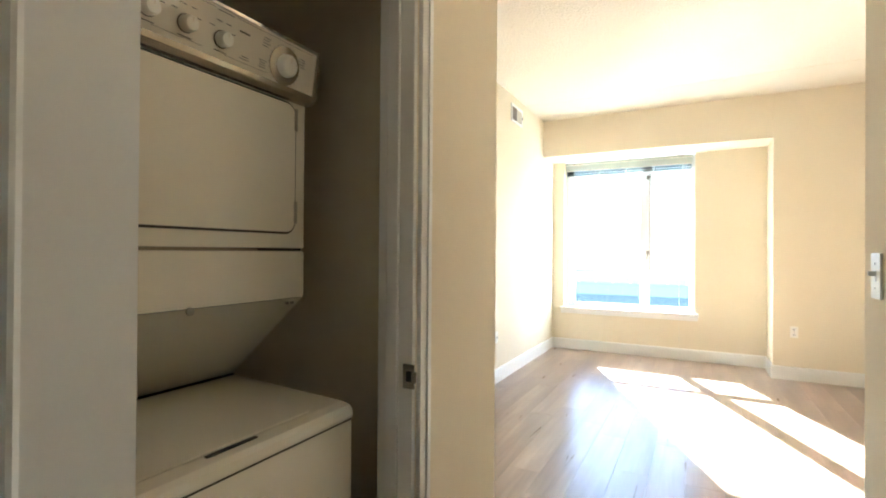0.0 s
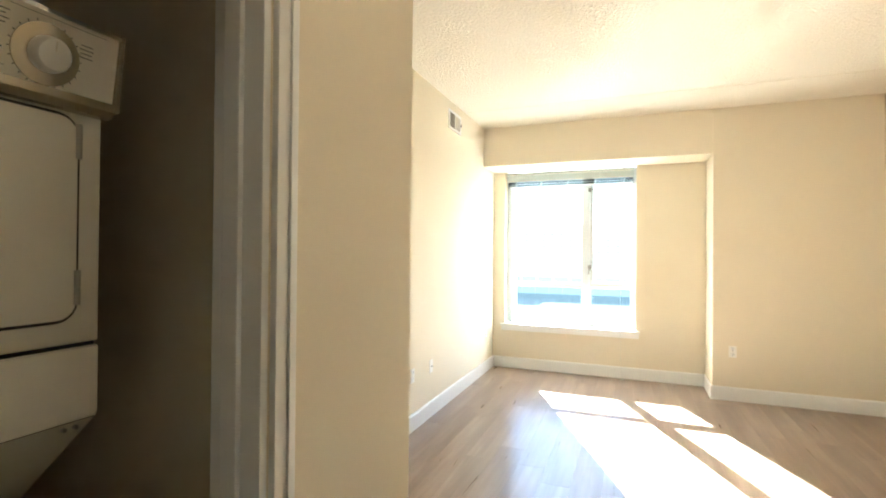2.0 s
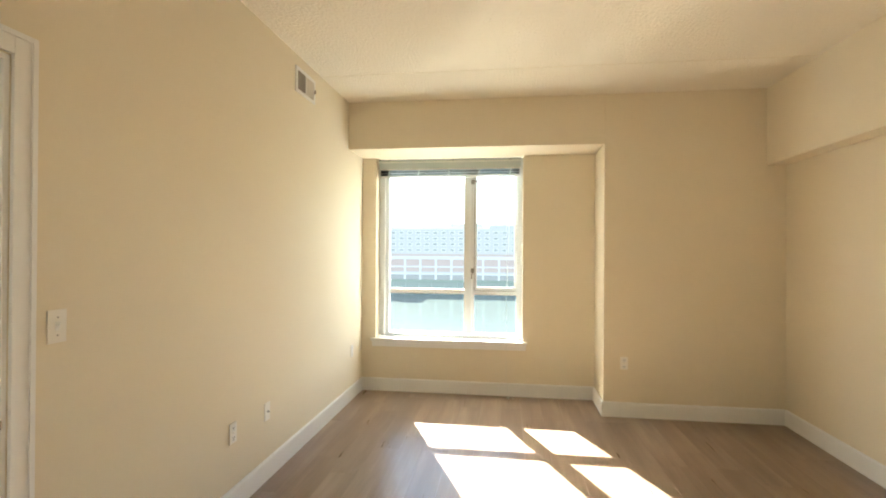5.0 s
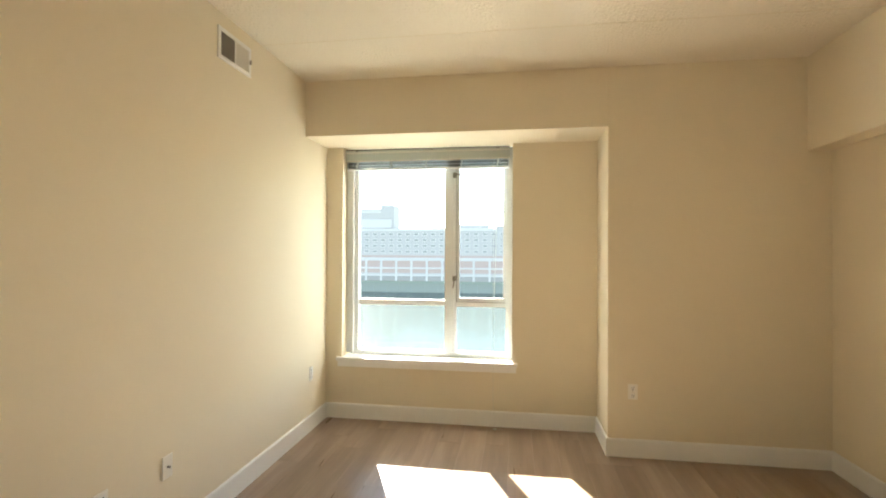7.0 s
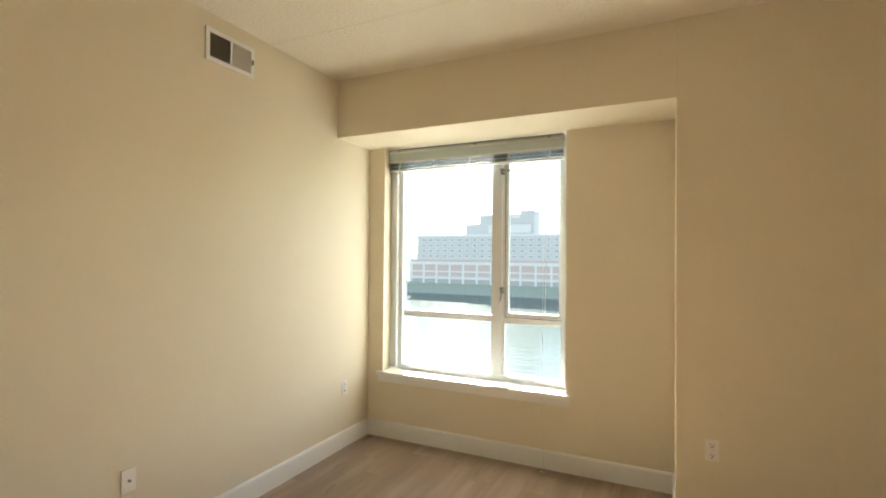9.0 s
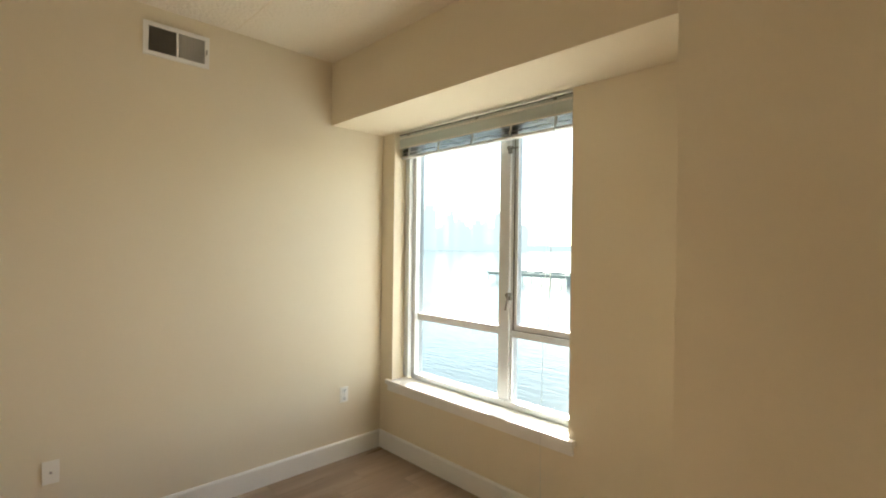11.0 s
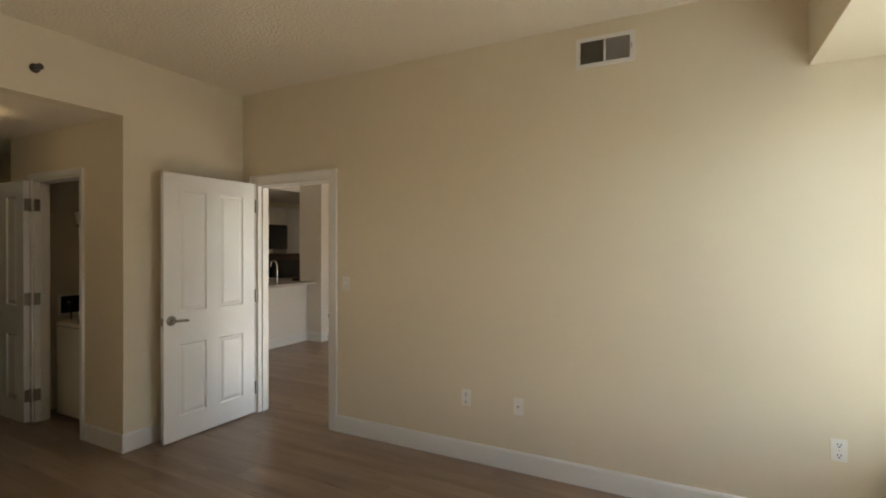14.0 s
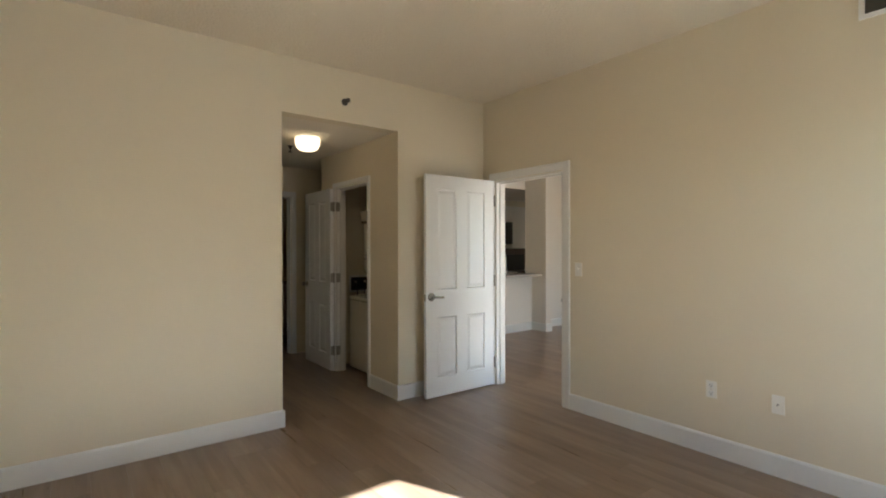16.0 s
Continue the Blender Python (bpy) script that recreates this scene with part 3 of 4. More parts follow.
# ---- wall fittings ----
def outlet(name, m, label, style):
    """A wall plate in the xz plane, front towards -y."""
    root = thing(name, label, "wall plate", m)
    part("plate", boxes((-0.034, 0.034, -0.006, 0.0, -0.056, 0.056), bevel=0.0025), PLASTIC, root)
    if style == "duplex":
        for z in (0.027, -0.027):
            s = part("socket", boxes((-0.017, 0.017, -0.0085, -0.006, z - 0.019, z + 0.019), bevel=0.0012), TRIM, root)
            for x in (-0.007, 0.007):
                part("slot", boxes((x - 0.0016, x + 0.0016, -0.0092, -0.0085, z - 0.002, z + 0.009)), DARK, s)
            part("slot", boxes((-0.003, 0.003, -0.0092, -0.0085, z - 0.012, z - 0.006)), DARK, s)
        part("screw", lathe([(0.003, -0.0075), (0.003, -0.006)], 8, "y"), STEEL, root)
    elif style == "jack":
        part("connector", lathe([(0.0065, -0.006), (0.0065, -0.010), (0.0045, -0.010), (0.0045, -0.020)], 10, "y"), STEEL, root, "threaded steel connector", True)
    else:
        part("toggle", boxes((-0.005, 0.005, -0.020, -0.006, 0.0, 0.012), bevel=0.001), PLASTIC, root)
        part("bezel", boxes((-0.008, 0.008, -0.0075, -0.006, -0.014, 0.014)), TRIM, root)
        for z in (0.03, -0.03):
            part("screw", lathe([(0.003, -0.0072), (0.003, -0.006)], 8, "y", (0, 0, z)), STEEL, root)
    return root


duplex = outlet("electrical_outlet", pose(XW, 4.98, 0.435, 0, 0, 90), "ivory duplex outlet on the cream wall", "duplex")
tagged(duplex, group="bedroom outlets")
copy_thing(duplex, pose(XW, 7.03, 0.468, 0, 0, 90))
copy_thing(duplex, pose(1.575, YP, 0.474, 0, 0, 0))
outlet("cable_jack", pose(XW, 5.36, 0.43, 0, 0, 90), "ivory plate with a steel cable connector", "jack")
switch = outlet("light_switch", pose(XW, 3.925, 1.19, 0, 0, 90), "ivory toggle light switch beside the doorway", "switch")
copy_thing(switch, pose(HE, 2.64, 1.19, 0, 0, -90))

vent = thing("air_vent", "white framed wall register with two louvred halves", "air vent", pose(XW, 5.90, 2.68))
VW, VH = 0.170, 0.092
part("frame", boxes((0, 0.010, -VW, VW, VH - 0.024, VH), (0, 0.010, -VW, VW, -VH, -VH + 0.024), (0, 0.010, -VW, -VW + 0.026, -VH + 0.024, VH - 0.024), (0, 0.010, VW - 0.026, VW, -VH + 0.024, VH - 0.024), (0, 0.009, -0.006, 0.006, -VH + 0.024, VH - 0.024), bevel=0.002), TRIM, vent)
# flat dark sheet painted in place of the duct's shade
part("backing", boxes((0.0005, 0.002, -VW + 0.02, VW - 0.02, -VH + 0.02, VH - 0.02)), GREY, vent, "dark sheet standing in for the shaded duct")
for i in range(36):
    y = -VW + 0.030 + i * (2 * VW - 0.060) / 35
    if abs(y) < 0.008:
        continue
    # louvres of one half take the darker material
    part("louvre", prism([(0.003, y - 0.0012), (0.008, y + 0.0008), (0.008, y + 0.0018), (0.003, y)], "z", -VH + 0.024, VH - 0.024), PLASTIC if y > 0 else STEEL, vent)
part("lever", boxes((0.006, 0.022, VW - 0.020, VW - 0.014, -0.014, 0.014), bevel=0.001), STEEL, vent)

lampw = thing("ceiling_lamp", "lit opal glass bowl lamp on the hall ceiling", "ceiling lamp", pose(0.645, 2.05, ZH))
part("canopy", lathe([(0.105, 0.0), (0.105, -0.012), (0.098, -0.02)], 28), TRIM, lampw, "white metal canopy", True)
part("shade", lathe([(0.112, -0.014), (0.115, -0.03), (0.113, -0.07), (0.102, -0.105), (0.075, -0.128), (0.035, -0.138), (0.004, -0.140)], 28), BULB, lampw, "lit opal glass bowl", True)


def sprinkler(m, label):
    root = thing("sprinkler", label, "sprinkler", m)
    part("escutcheon", lathe([(0.030, 0.0), (0.028, 0.006), (0.014, 0.012), (0.012, 0.03)], 16), SPRINK, root, "", True)
    for s in (1, -1):
        part("arm", rod([(0, s * 0.006, 0.03), (0, s * 0.014, 0.045), (0, s * 0.006, 0.060)], 0.003, 6), SPRINK, root, "", True)
    part("deflector", lathe([(0.020, 0.060), (0.021, 0.063), (0.006, 0.065)], 12), SPRINK, root, "", True)
    return root


sprinkler(pose(0.60, YS, 2.59, -90, 0, 0), "dull steel sidewall sprinkler above the hall opening")
sprinkler(pose(0.63, 1.55, ZH, 180, 0, 0), "dull steel sprinkler on the hall ceiling")

# strike plates on the door linings
for m, lab in ((pose(XW - 0.022, DY1 - 0.016, 0.92), "nickel strike plate on the bedroom door frame"), (pose(HW - 0.012, CY1 - 0.016, 0.915), "nickel strike plate on the laundry door frame")):
    sp = thing("strike_plate", lab, "strike plate", m)
    part("plate", boxes((-0.016, 0.019, -0.0018, 0.0, -0.032, 0.032), bevel=0.0006), CHROME, sp)
    part("lip", boxes((0.019, 0.026, -0.004, 0.001, -0.014, 0.014), bevel=0.0006), CHROME, sp)
    part("hole", boxes((-0.006, 0.010, -0.0024, -0.0018, -0.014, 0.014)), DARK, sp)

# ---- stacked washer and dryer ----
UX, UY0, UY1 = -0.14, 1.445, 2.170                        # washer front, sides
DX = -0.33                                                # dryer front
laun = thing("stacked_washer_dryer", "almond stacked washer and dryer in the laundry closet", "washer dryer", pose(-0.45, 1.835, 0))


def upart(name, bm, material, parent=laun, label="", smooth=False):
    """A part given in the maker's measures, brought to its size in the closet."""
    for v in bm.verts:
        x, y, z = v.co
        v.co = (-0.085 + (x + 0.14) * 0.947, 1.445 + (y - 1.445) * 0.945, z * 1.069 if z <= 0.80 else 0.851 + (z - 0.796) * 0.952)
    bm.transform(Matrix.Translation((0.45, -1.835, 0)))
    return part(name, bm, material, parent, label, smooth)


upart("washer_body", boxes((-0.83, UX, UY0, UY1, 0.03, 0.738), bevel=0.008), ENAMEL, smooth=True)
upart("washer_top", prism([(-0.83, 0.742), (UX - 0.002, 0.742), (UX + 0.001, 0.750), (UX - 0.001, 0.764), (UX - 0.010, 0.774), (UX - 0.04, 0.779), (-0.64, 0.795), (-0.83, 0.795)], "y", UY0 - 0.001, UY1 + 0.001), ENAMEL)
lid = upart("lid", prism([(-0.62, 0.7945), (-0.186, 0.7795), (-0.182, 0.7815), (-0.187, 0.7845), (-0.61, 0.800), (-0.62, 0.799)], "y", UY0 + 0.05, UY1 - 0.125), ENAMEL)
# flat dark strip paints the grip's shade
upart("lid_grip", boxes((-0.1815, -0.170, 1.735, 1.865, 0.7775, 0.7803), bevel=0.001), DARK, lid, "dark strip for the shade of the finger recess")
upart("top_seam", boxes((-0.80, UX - 0.001, UY0 + 0.001, UY1 - 0.001, 0.738, 0.742)), DARK, label="dark seam under the top")
# black strips stand in for the shade inside the gaps
upart("tower_gap_shade", boxes((-0.80, -0.632, UY0 + 0.01, UY1 - 0.004, 0.7955, 0.801)), DARK, label="dark strip for the shaded gap behind the lid")
upart("panel_gap_shade", boxes((DX - 0.02, DX - 0.0045, UY0 + 0.002, UY1 - 0.002, 1.066, 1.0735)), DARK)
upart("corner_crease", prism([(-0.62, 0.7945), (-0.186, 0.7795), (-0.182, 0.7800), (-0.62, 0.7955)], "y", UY1 - 0.115, UY1 - 0.112), ENAMEL)
upart("foot", boxes((-0.80, -0.20, UY0 + 0.04, UY1 - 0.04, 0.0, 0.03)), DARK)
upart("tower", prism([(-0.83, 0.796), (-0.645, 0.796), (DX - 0.004, 1.068), (DX - 0.004, 1.205), (-0.83, 1.205)], "y", UY0, UY1), ENAMEL)
upart("access_panel", boxes((DX - 0.004, DX, UY0, UY1, 1.074, 1.203), bevel=0.0018), ENAMEL)
upart("seam", boxes((-0.82, DX - 0.003, UY0 + 0.002, UY1 - 0.17, 1.205, 1.213)), RECESS_SHADE, label="brown seam with its shade painted in")
upart("seam", boxes((-0.82, DX - 0.010, UY1 - 0.17, UY1 - 0.002, 1.205, 1.213)), DARK, label="dark fill for the shade of the open seam")
upart("dryer_body", boxes((-0.83, DX, UY0, UY1, 1.213, 1.668), bevel=0.006), ENAMEL, smooth=True)
# a door with rounded corners
def rounded(y0, y1, z0, z1, r, n=5):
    pts = []
    for cy, cz, a0 in ((y1 - r, z0 + r, -90), (y1 - r, z1 - r, 0), (y0 + r, z1 - r, 90), (y0 + r, z0 + r, 180)):
        for k in range(n + 1):
            a = radians(a0 + 90 * k / n)
            pts.append((cy + r * math.cos(a), cz + r * math.sin(a)))
    return pts


# black sheet behind the door paints its shadow gap
upart("door_gap_shade", prism(rounded(UY0 + 0.038, UY1 - 0.042, 1.254, 1.636, 0.038), "x", DX, DX + 0.006), DARK, label="dark sheet painting the shadow gap round the door")
ddoor = upart("dryer_door", prism(rounded(UY0 + 0.044, UY1 - 0.048, 1.260, 1.630, 0.032), "x", DX, DX + 0.010), ENAMEL)
pull = upart("door_pull", boxes((DX + 0.010, DX + 0.016, 1.572, 1.586, 1.378, 1.530), (DX + 0.010, DX + 0.016, 1.627, 1.641, 1.378, 1.530), (DX + 0.010, DX + 0.016, 1.586, 1.627, 1.378, 1.394), (DX + 0.010, DX + 0.016, 1.586, 1.627, 1.514, 1.530), bevel=0.002), ENAMEL, ddoor, "moulded almond door pull")
# flat brown sheet paints the pull's inner shade
upart("recess", boxes((DX + 0.010, DX + 0.0115, 1.586, 1.627, 1.394, 1.514)), RECESS_SHADE, pull, "finger recess with painted shade")
for z in (1.318, 1.588):
    h = upart("hinge", lathe([(0.006, z - 0.032), (0.006, z - 0.001), (0.0045, z), (0.006, z + 0.001), (0.006, z + 0.032)], 10, "z", (DX + 0.009, UY1 - 0.046, 0)), STEEL, ddoor, "small steel hinge", True)
upart("knob_cap", lathe([(0.010, DX), (0.010, DX + 0.006), (0.004, DX + 0.008)], 12, "x", (0, 1.80, 1.062)), STEEL, smooth=True)
for y in (UY1 - 0.05, UY1 - 0.03):
    upart("screw", lathe([(0.004, DX - 0.02), (0.004, DX - 0.012)], 8, "x", (0, y, 1.052)), STEEL)
# control panel, leaning forward at its top
CPB, CPT = (-0.318, 1.664), (-0.292, 1.796)
upart("control_panel", prism([(-0.45, 1.664), CPB, (CPB[0] + 0.010, 1.672), (CPT[0] + 0.002, CPT[1] - 0.006), (CPT[0] - 0.004, CPT[1]), (-0.45, 1.80)], "y", UY0 - 0.004, UY1 + 0.006), PANEL)
upart("trim_strip", prism([(CPB[0] - 0.010, 1.640), (CPB[0] + 0.004, 1.642), (CPB[0] + 0.016, 1.654), (CPB[0] + 0.018, 1.668), (CPB[0] + 0.006, 1.672)], "y", UY0 - 0.004, UY1 + 0.008), SATIN, label="satin almond metal trim strip")
upart("trim_strip", prism([(CPT[0] - 0.01, 1.796), (CPT[0] + 0.006, 1.790), (CPT[0] + 0.007, 1.797), (CPT[0] - 0.01, 1.803)], "y", UY0 - 0.004, UY1 + 0.008), TAP, label="bright metal trim strip")
upart("end_cap", prism([(-0.45, 1.655), (CPB[0] + 0.016, 1.655), (CPT[0] + 0.006, 1.800), (-0.45, 1.803)], "y", UY1 + 0.008, UY1 + 0.016), SATIN, label="satin metal end cap")
LEAN = math.atan2(CPT[0] - CPB[0], CPT[1] - CPB[1])


def on_panel(y, u):
    """A point on the panel's front, u metres up its slope."""
    return Vector((CPB[0] + 0.010 + u * math.sin(LEAN), y, 1.672 + u * math.cos(LEAN)))


def dial(y, u, r, big=False):
    p = on_panel(y, u)
    turn = Matrix.Translation(p) @ Matrix.Rotation(LEAN, 4, "Y")
    if big:
        b = lathe([(r * 1.70, -0.001), (r * 1.70, 0.003), (r * 1.25, 0.006)], 32, "x")
        b.transform(turn)
        upart("dial_ring", b, SATIN, label="graduated satin metal dial ring", smooth=True)
        for k in range(22):
            a = radians(20 + k * 15)
            tk = boxes((0.0005, 0.0012, -0.0008, 0.0008, r * 1.73, r * 1.84))
            tk.transform(turn @ Matrix.Rotation(a, 4, "X"))
            upart("tick", tk, INK)
    else:
        b = lathe([(r * 1.13, -0.001), (r * 1.13, 0.001)], 24, "x")
        b.transform(turn)
        upart("dial_ring", b, INK, label="dark printed ring")
    b = lathe([(r, 0.0), (r, 0.012), (r * 0.94, 0.022), (r * 0.8, 0.026), (0.002, 0.027)], 28, "x")
    b.transform(turn)
    k = upart("knob", b, PLASTIC, label="round almond knob", smooth=True)
    b = boxes((0.0265, 0.0275, -0.001, 0.001, 0.2 * r, 0.75 * r))
    b.transform(turn)
    upart("pointer", b, PANEL, k)


def print_bar(y, u, w, h=0.0028):
    p = on_panel(y, u)
    b = boxes((0.0002, 0.0008, -w / 2, w / 2, -h / 2, h / 2))
    b.transform(Matrix.Translation(p) @ Matrix.Rotation(LEAN, 4, "Y"))
    upart("print_bar", b, INK, label="")


dial(2.056, 0.050, 0.0305, True)
for y in (1.856, 1.764, 1.677):
    dial(y, 0.046, 0.0185)
    print_bar(y - 0.012, 0.086, 0.016, 0.0016)
    print_bar(y + 0.014, 0.086, 0.014, 0.0016)
    print_bar(y - 0.030, 0.070, 0.014, 0.0016)
    print_bar(y + 0.030, 0.068, 0.010, 0.0016)
    print_bar(y, 0.017, 0.035, 0.002)
for k in range(4):
    print_bar(1.985 + 0.003 * (k % 2), 0.078 + 0.007 * k, 0.020 + 0.003 * (k % 2), 0.0016)
    print_bar(2.118, 0.066 + 0.007 * k, 0.024 - 0.004 * (k % 2), 0.0016)
    print_bar(1.982, 0.022 + 0.006 * k, 0.024 - 0.004 * (k % 3), 0.0016)
print_bar(1.918, 0.085, 0.032, 0.0042)
print_bar(1.925, 0.028, 0.022, 0.0014)
print_bar(1.925, 0.022, 0.030, 0.0014)
print_bar(1.86, 0.110, 0.045, 0.0018)
for y0, y1 in ((1.48, 1.63), (1.69, 1.81), (1.87, 2.0)):
    print_bar((y0 + y1) / 2, 0.013, y1 - y0, 0.0007)
for y0, y1 in ((1.48, 1.83), (1.89, 2.15)):
    print_bar((y0 + y1) / 2, 0.112, y1 - y0, 0.0007)

# plumbing box on the side wall of the closet
obox = thing("laundry_outlet_box", "white framed laundry outlet box with dark sheet standing in for the recess", "outlet box", pose(-0.345, 1.20, 0.945))
part("frame", boxes((-0.14, 0.14, 0, 0.010, 0.078, 0.098), (-0.14, 0.14, 0, 0.010, -0.098, -0.078), (-0.14, -0.12, 0, 0.010, -0.078, 0.078), (0.12, 0.14, 0, 0.010, -0.078, 0.078), bevel=0.002), PLASTIC, obox)
# flat dark sheet in place of a hollow, its shade painted
part("recess", boxes((-0.12, 0.12, 0, 0.002, -0.078, 0.078)), DARK, obox, "dark sheet standing in for the recess")
for x in (-0.06, 0.06):
    vl = part("valve", lathe([(0.012, 0.002), (0.012, 0.022), (0.006, 0.028)], 12, "y", (x, 0, 0.02)), STEEL, obox, "small steel valve", True)
    part("hose", rod([(x, 0.022, 0.01), (x, 0.03, -0.03), (x * 0.8, 0.03, -0.09), (x * 0.7, 0.025, -0.20)], 0.007, 8), GREY, vl, "dark rubber hose", True)

# ---- kitchen beyond the doorway ----
bar = thing("kitchen_bar", "cream half wall under a pale stone counter", "kitchen bar", kind="structure")
part("half_wall", boxes((-3.69, -1.9, 0.83, 0.95, 0, 0.905)), OFFWHITE, bar)
part("worktop", boxes((-3.685, -1.9, 0.52, 1.16, 0.905, 0.94), bevel=0.004), STONE, bar, "pale stone worktop")
fau = thing("kitchen_faucet", "chrome gooseneck faucet on the counter", "faucet", pose(-3.16, 0.86, 0.94))
part("base", lathe([(0.026, 0), (0.026, 0.012), (0.016, 0.02), (0.014, 0.06)], 16), TAP, fau, "", True)
part("spout", rod([(0, 0, 0.05), (0, 0, 0.26), (0, -0.02, 0.31), (0, -0.07, 0.335), (0, -0.12, 0.31), (0, -0.135, 0.24)], 0.011, 10), TAP, fau, "", True)
part("handle", rod([(0.014, 0, 0.04), (0.05, 0.0, 0.06), (0.08, 0.0, 0.09)], 0.006, 8), TAP, fau, "", True)


def wall_cabinet(x0, x1, y0, y1, z0, z1, n, name="wall_cabinet", label="white painted kitchen wall cabinet"):
    root = thing(name, label, "cabinet", pose(x0, y0, z0), "kitchen cabinets")
    part("body", boxes((0, x1 - x0, 0, y1 - y0 - 0.02, 0, z1 - z0)), CABINET, root)
    w = (x1 - x0) / n
    for i in range(n):
        d = part("door", boxes((i * w + 0.002, (i + 1) * w - 0.002, y1 - y0 - 0.02, y1 - y0, 0.002, z1 - z0 - 0.002), bevel=0.003), CABINET, root)
        if name == "base_cabinet":
            part("handle", boxes((i * w + 0.03, i * w + 0.042, y1 - y0, y1 - y0 + 0.025, 0.05, 0.16), bevel=0.003), CHROME, d)
    return root


wall_cabinet(-5.06, -4.60, LY, -0.40, 1.357, 2.207, 1)
wall_cabinet(-4.60, -3.84, LY, -0.40, 1.895, 2.207, 2)
wall_cabinet(-3.84, -2.9, LY, -0.40, 1.357, 2.207, 2)
setting("backsplash", boxes((-5.9, -2.9, LY, LY + 0.012, 0.905, 1.357)), SPLASH, "dark brown tiled backsplash", "backsplash")
wall_cabinet(-4.47, -2.9, LY + 0.013, -0.13, 0.0, 0.90, 3, "base_cabinet", "white painted kitchen base cabinet")
mw = thing("microwave", "black microwave over the range", "microwave", pose(-4.22, LY, 1.44))
part("body", boxes((-0.375, 0.375, 0, 0.35, 0, 0.45), bevel=0.004), DARK, mw)
part("door", boxes((-0.37, 0.18, 0.35, 0.375, 0.01, 0.44), bevel=0.004), DARK, mw)
part("handle", rod([(0.16, 0.39, 0.05), (0.16, 0.40, 0.07), (0.16, 0.40, 0.30), (0.16, 0.39, 0.32)], 0.009, 8), STEEL, mw, "", True)
rng = thing("kitchen_range", "black freestanding kitchen range", "range", pose(-4.85, LY, 0))
part("body", boxes((-0.37, 0.37, 0.02, 0.62, 0.02, 0.90), bevel=0.006), DARK, rng)
part("backguard", boxes((-0.37, 0.37, 0.02, 0.10, 0.90, 1.23), bevel=0.006), DARK, rng)
part("oven_door", boxes((-0.36, 0.36, 0.62, 0.65, 0.22, 0.80), bevel=0.006), DARK, rng)
part("handle", rod([(-0.31, 0.65, 0.74), (-0.30, 0.69, 0.74), (0.30, 0.69, 0.74), (0.31, 0.65, 0.74)], 0.011, 8), STEEL, rng, "", True)

# bathroom vanity at the end of the hall
van = thing("bathroom_vanity", "white vanity cabinet with a pale top", "vanity", pose(0.2, -1.68, 0))
part("body", boxes((-0.5, 0.7, 0, 0.5, 0.0, 0.80), bevel=0.004), CABINET, van)
part("top", boxes((-0.52, 0.72, 0, 0.53, 0.80, 0.84), bevel=0.006), STONE, van)
mir = thing("bathroom_mirror", "frameless mirror over the vanity", "mirror", pose(0.3, -1.70, 1.45))
part("glass", boxes((-0.55, 0.55, 0.0, 0.006, -0.5, 0.6)), mat("mirror_silver", (0.85, 0.87, 0.87), 0.03, 1.0, var=0.0), mir)

# ---- harbour outside ----
bm = bmesh.new()
v = [bm.verts.new((x, y, -17.5)) for x, y in ((-4600, -300), (3000, -300), (3000, 4600), (-4600, 4600))]
bm.faces.new(v)
setting("water", bm, WATER, "pale blue-green harbour water with small waves", "water")

BY = 235.0
hotel = thing("harbour_building", "long pale hotel building across the water, with a painted haze glow", "building", pose(-60, BY, -15), kind="structure")


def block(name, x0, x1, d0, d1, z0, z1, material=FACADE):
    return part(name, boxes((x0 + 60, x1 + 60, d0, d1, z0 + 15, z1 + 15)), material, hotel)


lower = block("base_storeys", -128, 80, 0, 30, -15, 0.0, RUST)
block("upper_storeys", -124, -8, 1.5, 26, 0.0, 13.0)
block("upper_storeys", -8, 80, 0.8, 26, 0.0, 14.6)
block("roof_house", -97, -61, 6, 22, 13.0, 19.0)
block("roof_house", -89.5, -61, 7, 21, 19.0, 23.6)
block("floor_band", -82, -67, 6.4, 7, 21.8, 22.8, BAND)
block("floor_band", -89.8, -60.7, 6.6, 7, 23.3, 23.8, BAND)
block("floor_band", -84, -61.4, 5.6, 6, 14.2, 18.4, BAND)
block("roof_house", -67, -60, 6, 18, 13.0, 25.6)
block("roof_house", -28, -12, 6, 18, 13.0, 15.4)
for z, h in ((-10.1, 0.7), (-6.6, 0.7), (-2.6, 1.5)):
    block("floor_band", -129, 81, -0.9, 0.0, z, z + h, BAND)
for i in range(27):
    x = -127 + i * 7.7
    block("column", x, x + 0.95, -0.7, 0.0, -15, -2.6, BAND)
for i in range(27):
    # dark slabs between the columns, the bays' shade painted in
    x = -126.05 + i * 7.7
    block("bay_shade", x, x + 6.75, -0.25, 0.0, -12.4, -10.1, PANE)
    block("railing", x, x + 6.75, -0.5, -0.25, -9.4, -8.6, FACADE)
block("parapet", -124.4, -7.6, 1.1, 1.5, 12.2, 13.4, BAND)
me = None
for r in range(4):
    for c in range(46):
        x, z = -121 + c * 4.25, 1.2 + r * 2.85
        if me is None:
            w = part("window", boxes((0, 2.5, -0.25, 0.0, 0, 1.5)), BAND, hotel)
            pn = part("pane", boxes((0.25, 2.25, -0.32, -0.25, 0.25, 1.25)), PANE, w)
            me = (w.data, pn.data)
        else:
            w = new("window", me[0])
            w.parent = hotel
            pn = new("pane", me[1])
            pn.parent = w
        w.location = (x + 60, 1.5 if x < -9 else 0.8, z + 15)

pier = thing("harbour_pier", "long dark pier on piles across the water, with a painted haze glow", "pier", pose(-120, BY - 6, -17.5), kind="structure")
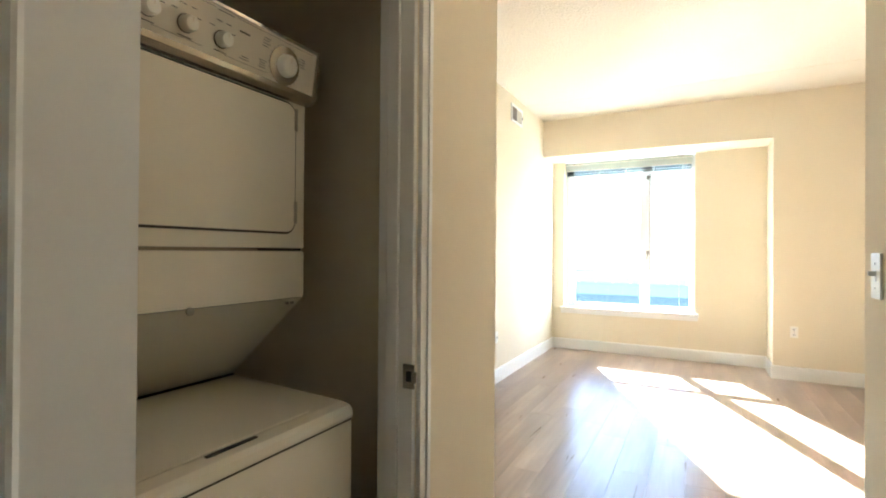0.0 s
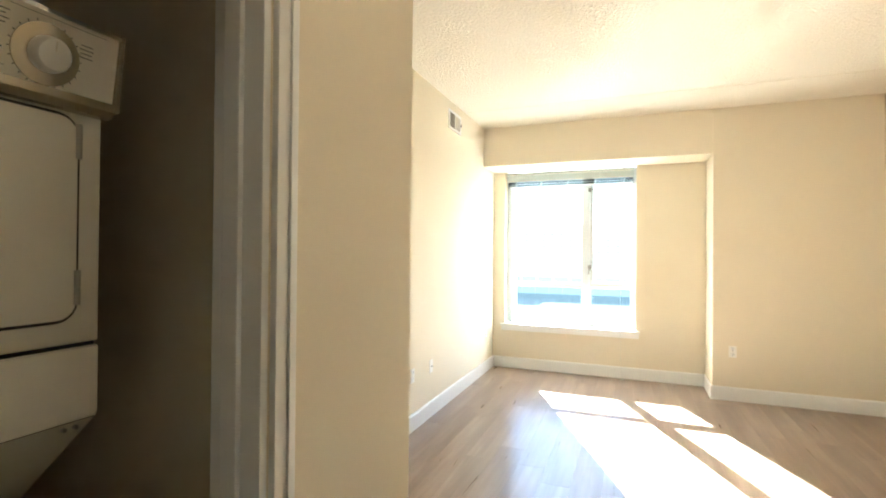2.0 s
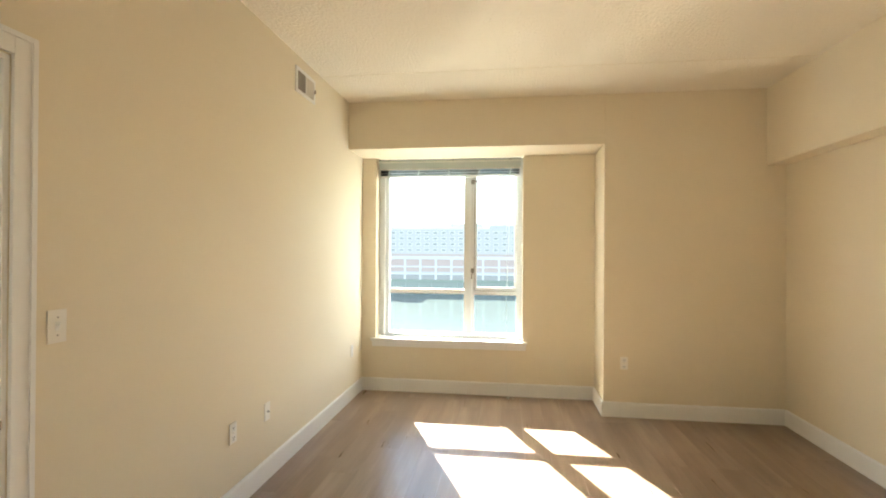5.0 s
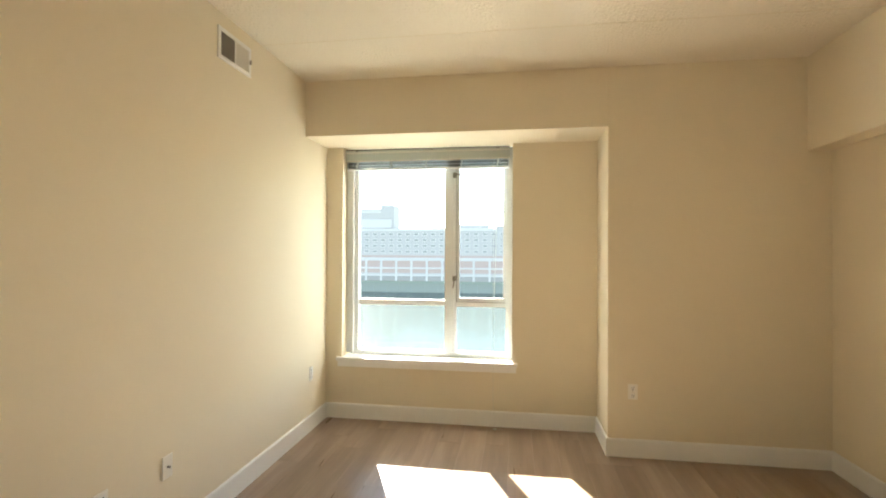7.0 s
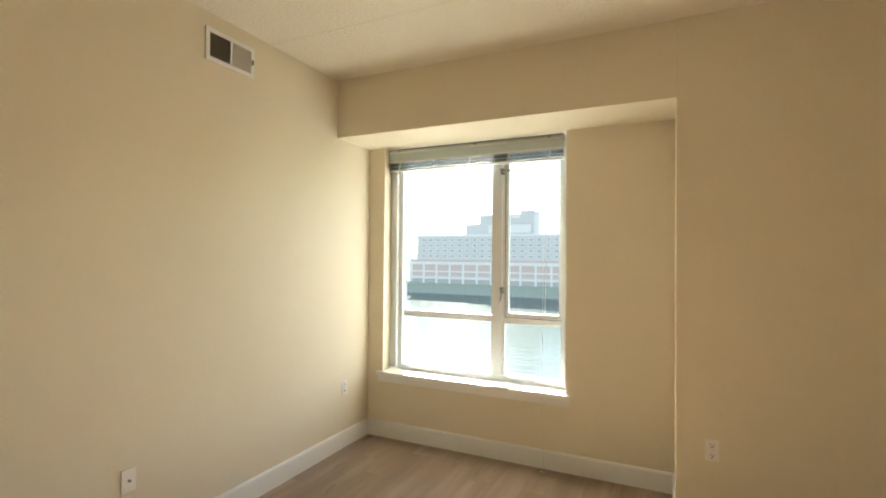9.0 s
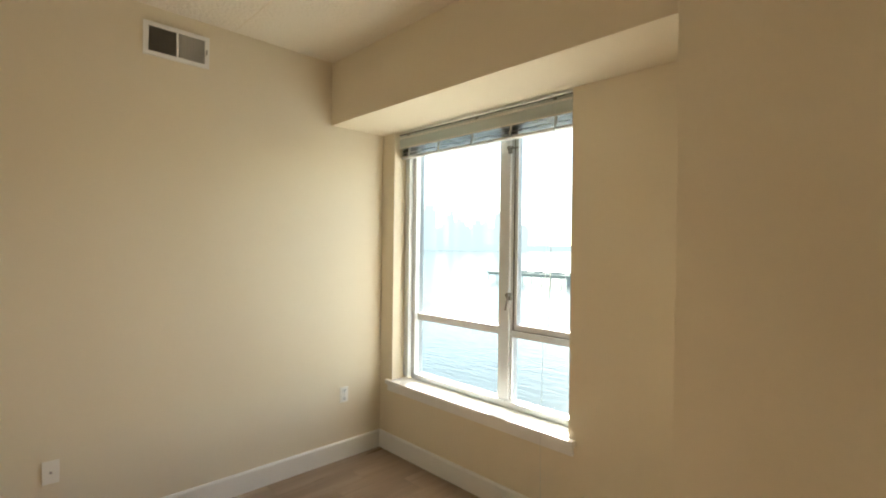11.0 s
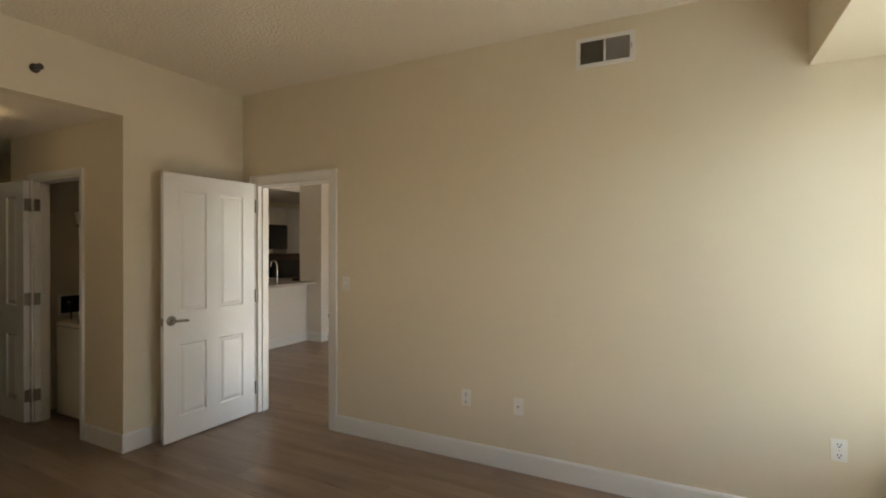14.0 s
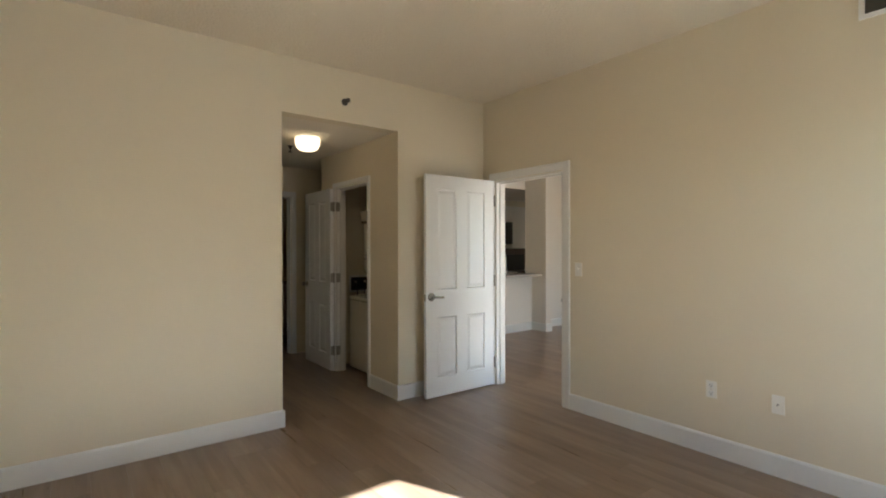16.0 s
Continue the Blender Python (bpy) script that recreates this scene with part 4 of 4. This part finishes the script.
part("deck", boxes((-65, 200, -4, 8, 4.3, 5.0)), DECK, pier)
# dark solid added for the shade and reflection below the deck
part("under_deck_shade", boxes((-12, 200, -2, 6, -1, 4.3)), PIER, pier)
# added dark strip that thickens the pier's dark line
part("under_deck_strip", boxes((-64, -12, -3, 6, 3.2, 4.3)), PIER, pier)
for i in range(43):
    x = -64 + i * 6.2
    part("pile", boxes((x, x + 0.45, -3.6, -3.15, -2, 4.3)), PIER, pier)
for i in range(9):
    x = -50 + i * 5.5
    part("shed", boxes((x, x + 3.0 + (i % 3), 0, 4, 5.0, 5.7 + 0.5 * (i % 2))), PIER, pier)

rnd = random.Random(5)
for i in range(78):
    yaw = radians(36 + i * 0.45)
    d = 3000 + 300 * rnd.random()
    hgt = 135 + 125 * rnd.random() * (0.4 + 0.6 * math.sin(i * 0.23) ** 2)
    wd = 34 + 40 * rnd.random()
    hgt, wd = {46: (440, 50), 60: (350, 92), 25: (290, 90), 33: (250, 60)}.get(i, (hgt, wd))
    tw = thing("skyline_tower", "pale tower of the far skyline, its haze a painted glow", "building", pose(-math.sin(yaw) * d, math.cos(yaw) * d, -17.5, 0, 0, math.degrees(yaw)), "far skyline", "structure")
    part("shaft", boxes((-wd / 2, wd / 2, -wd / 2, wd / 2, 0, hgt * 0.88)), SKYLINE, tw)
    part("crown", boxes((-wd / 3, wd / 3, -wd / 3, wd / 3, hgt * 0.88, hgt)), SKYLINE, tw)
shore = thing("far_shore", "low far shore, its haze a painted glow", "shore", pose(-2200, 2200, -17.5, 0, 0, 45), kind="structure")
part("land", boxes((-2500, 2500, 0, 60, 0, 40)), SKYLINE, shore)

# ---- floor planks ----
setting("floor", boxes((LX, XE, YS - 0.13, 7.62, -0.12, -0.006), (LX, XW - 0.12, LY - 0.1, YS - 0.13, -0.12, -0.006), (XW - 0.12, HE + 0.12, -1.85, YS - 0.13, -0.12, -0.006)), SLAB, "brown-grey wood-look vinyl plank floor", "floor")
floor_ob = bpy.data.objects["floor"]
PW, PL, FY = 0.182, 1.22, -1.80


def plank_mesh(w, ln):
    bm = bmesh.new()
    e = 0.0007
    low = [bm.verts.new((x, y, -0.006)) for x, y in ((0.0002, 0.0002), (w - 0.0002, 0.0002), (w - 0.0002, ln - 0.0002), (0.0002, ln - 0.0002))]
    mid = [bm.verts.new((x, y, -0.0012)) for x, y in ((0.0002, 0.0002), (w - 0.0002, 0.0002), (w - 0.0002, ln - 0.0002), (0.0002, ln - 0.0002))]
    top = [bm.verts.new((x, y, 0.0)) for x, y in ((e, e), (w - e, e), (w - e, ln - e), (e, ln - e))]
    for a, b in ((low, mid), (mid, top)):
        for i in range(4):
            bm.faces.new((a[i], a[(i + 1) % 4], b[(i + 1) % 4], b[i]))
    bm.faces.new(top)
    bmesh.ops.recalc_face_normals(bm, faces=bm.faces[:])
    me = bpy.data.meshes.new("plank")
    bm.to_mesh(me)
    bm.free()
    me.materials.append(PLANK)
    return me


full = plank_mesh(PW, PL)
rest = bmesh.new()
rnd = random.Random(11)
x = LX
while x < XE:
    y = FY - rnd.choice((0.0, 0.3, 0.55, 0.8, 1.0))
    w = min(PW, XE - x)
    near = x > -3.4
    while y < 7.6:
        south = YS - 0.13 if x > HE + 0.1 else (LY - 0.1 if x < XW - 0.2 else FY)
        y0, y1 = max(y, south), min(y + PL, 7.6)
        if near and y1 > 0.2 and y1 - y0 > 0.01:
            me = full if y1 - y0 > PL - 0.001 and w > PW - 0.001 else plank_mesh(w, y1 - y0)
            p = new("plank", me)
            p.location = (x, y0, 0)
            p.parent = floor_ob
        elif y1 - y0 > 0.01:
            add_box(rest, x + 0.0006, x + w - 0.0006, y0 + 0.0006, y1 - 0.0006, -0.006, 0.0)
        y += PL
    x += PW
r = part("planks_beyond", rest, PLANK, floor_ob)
tagged(r, kind="stuff")
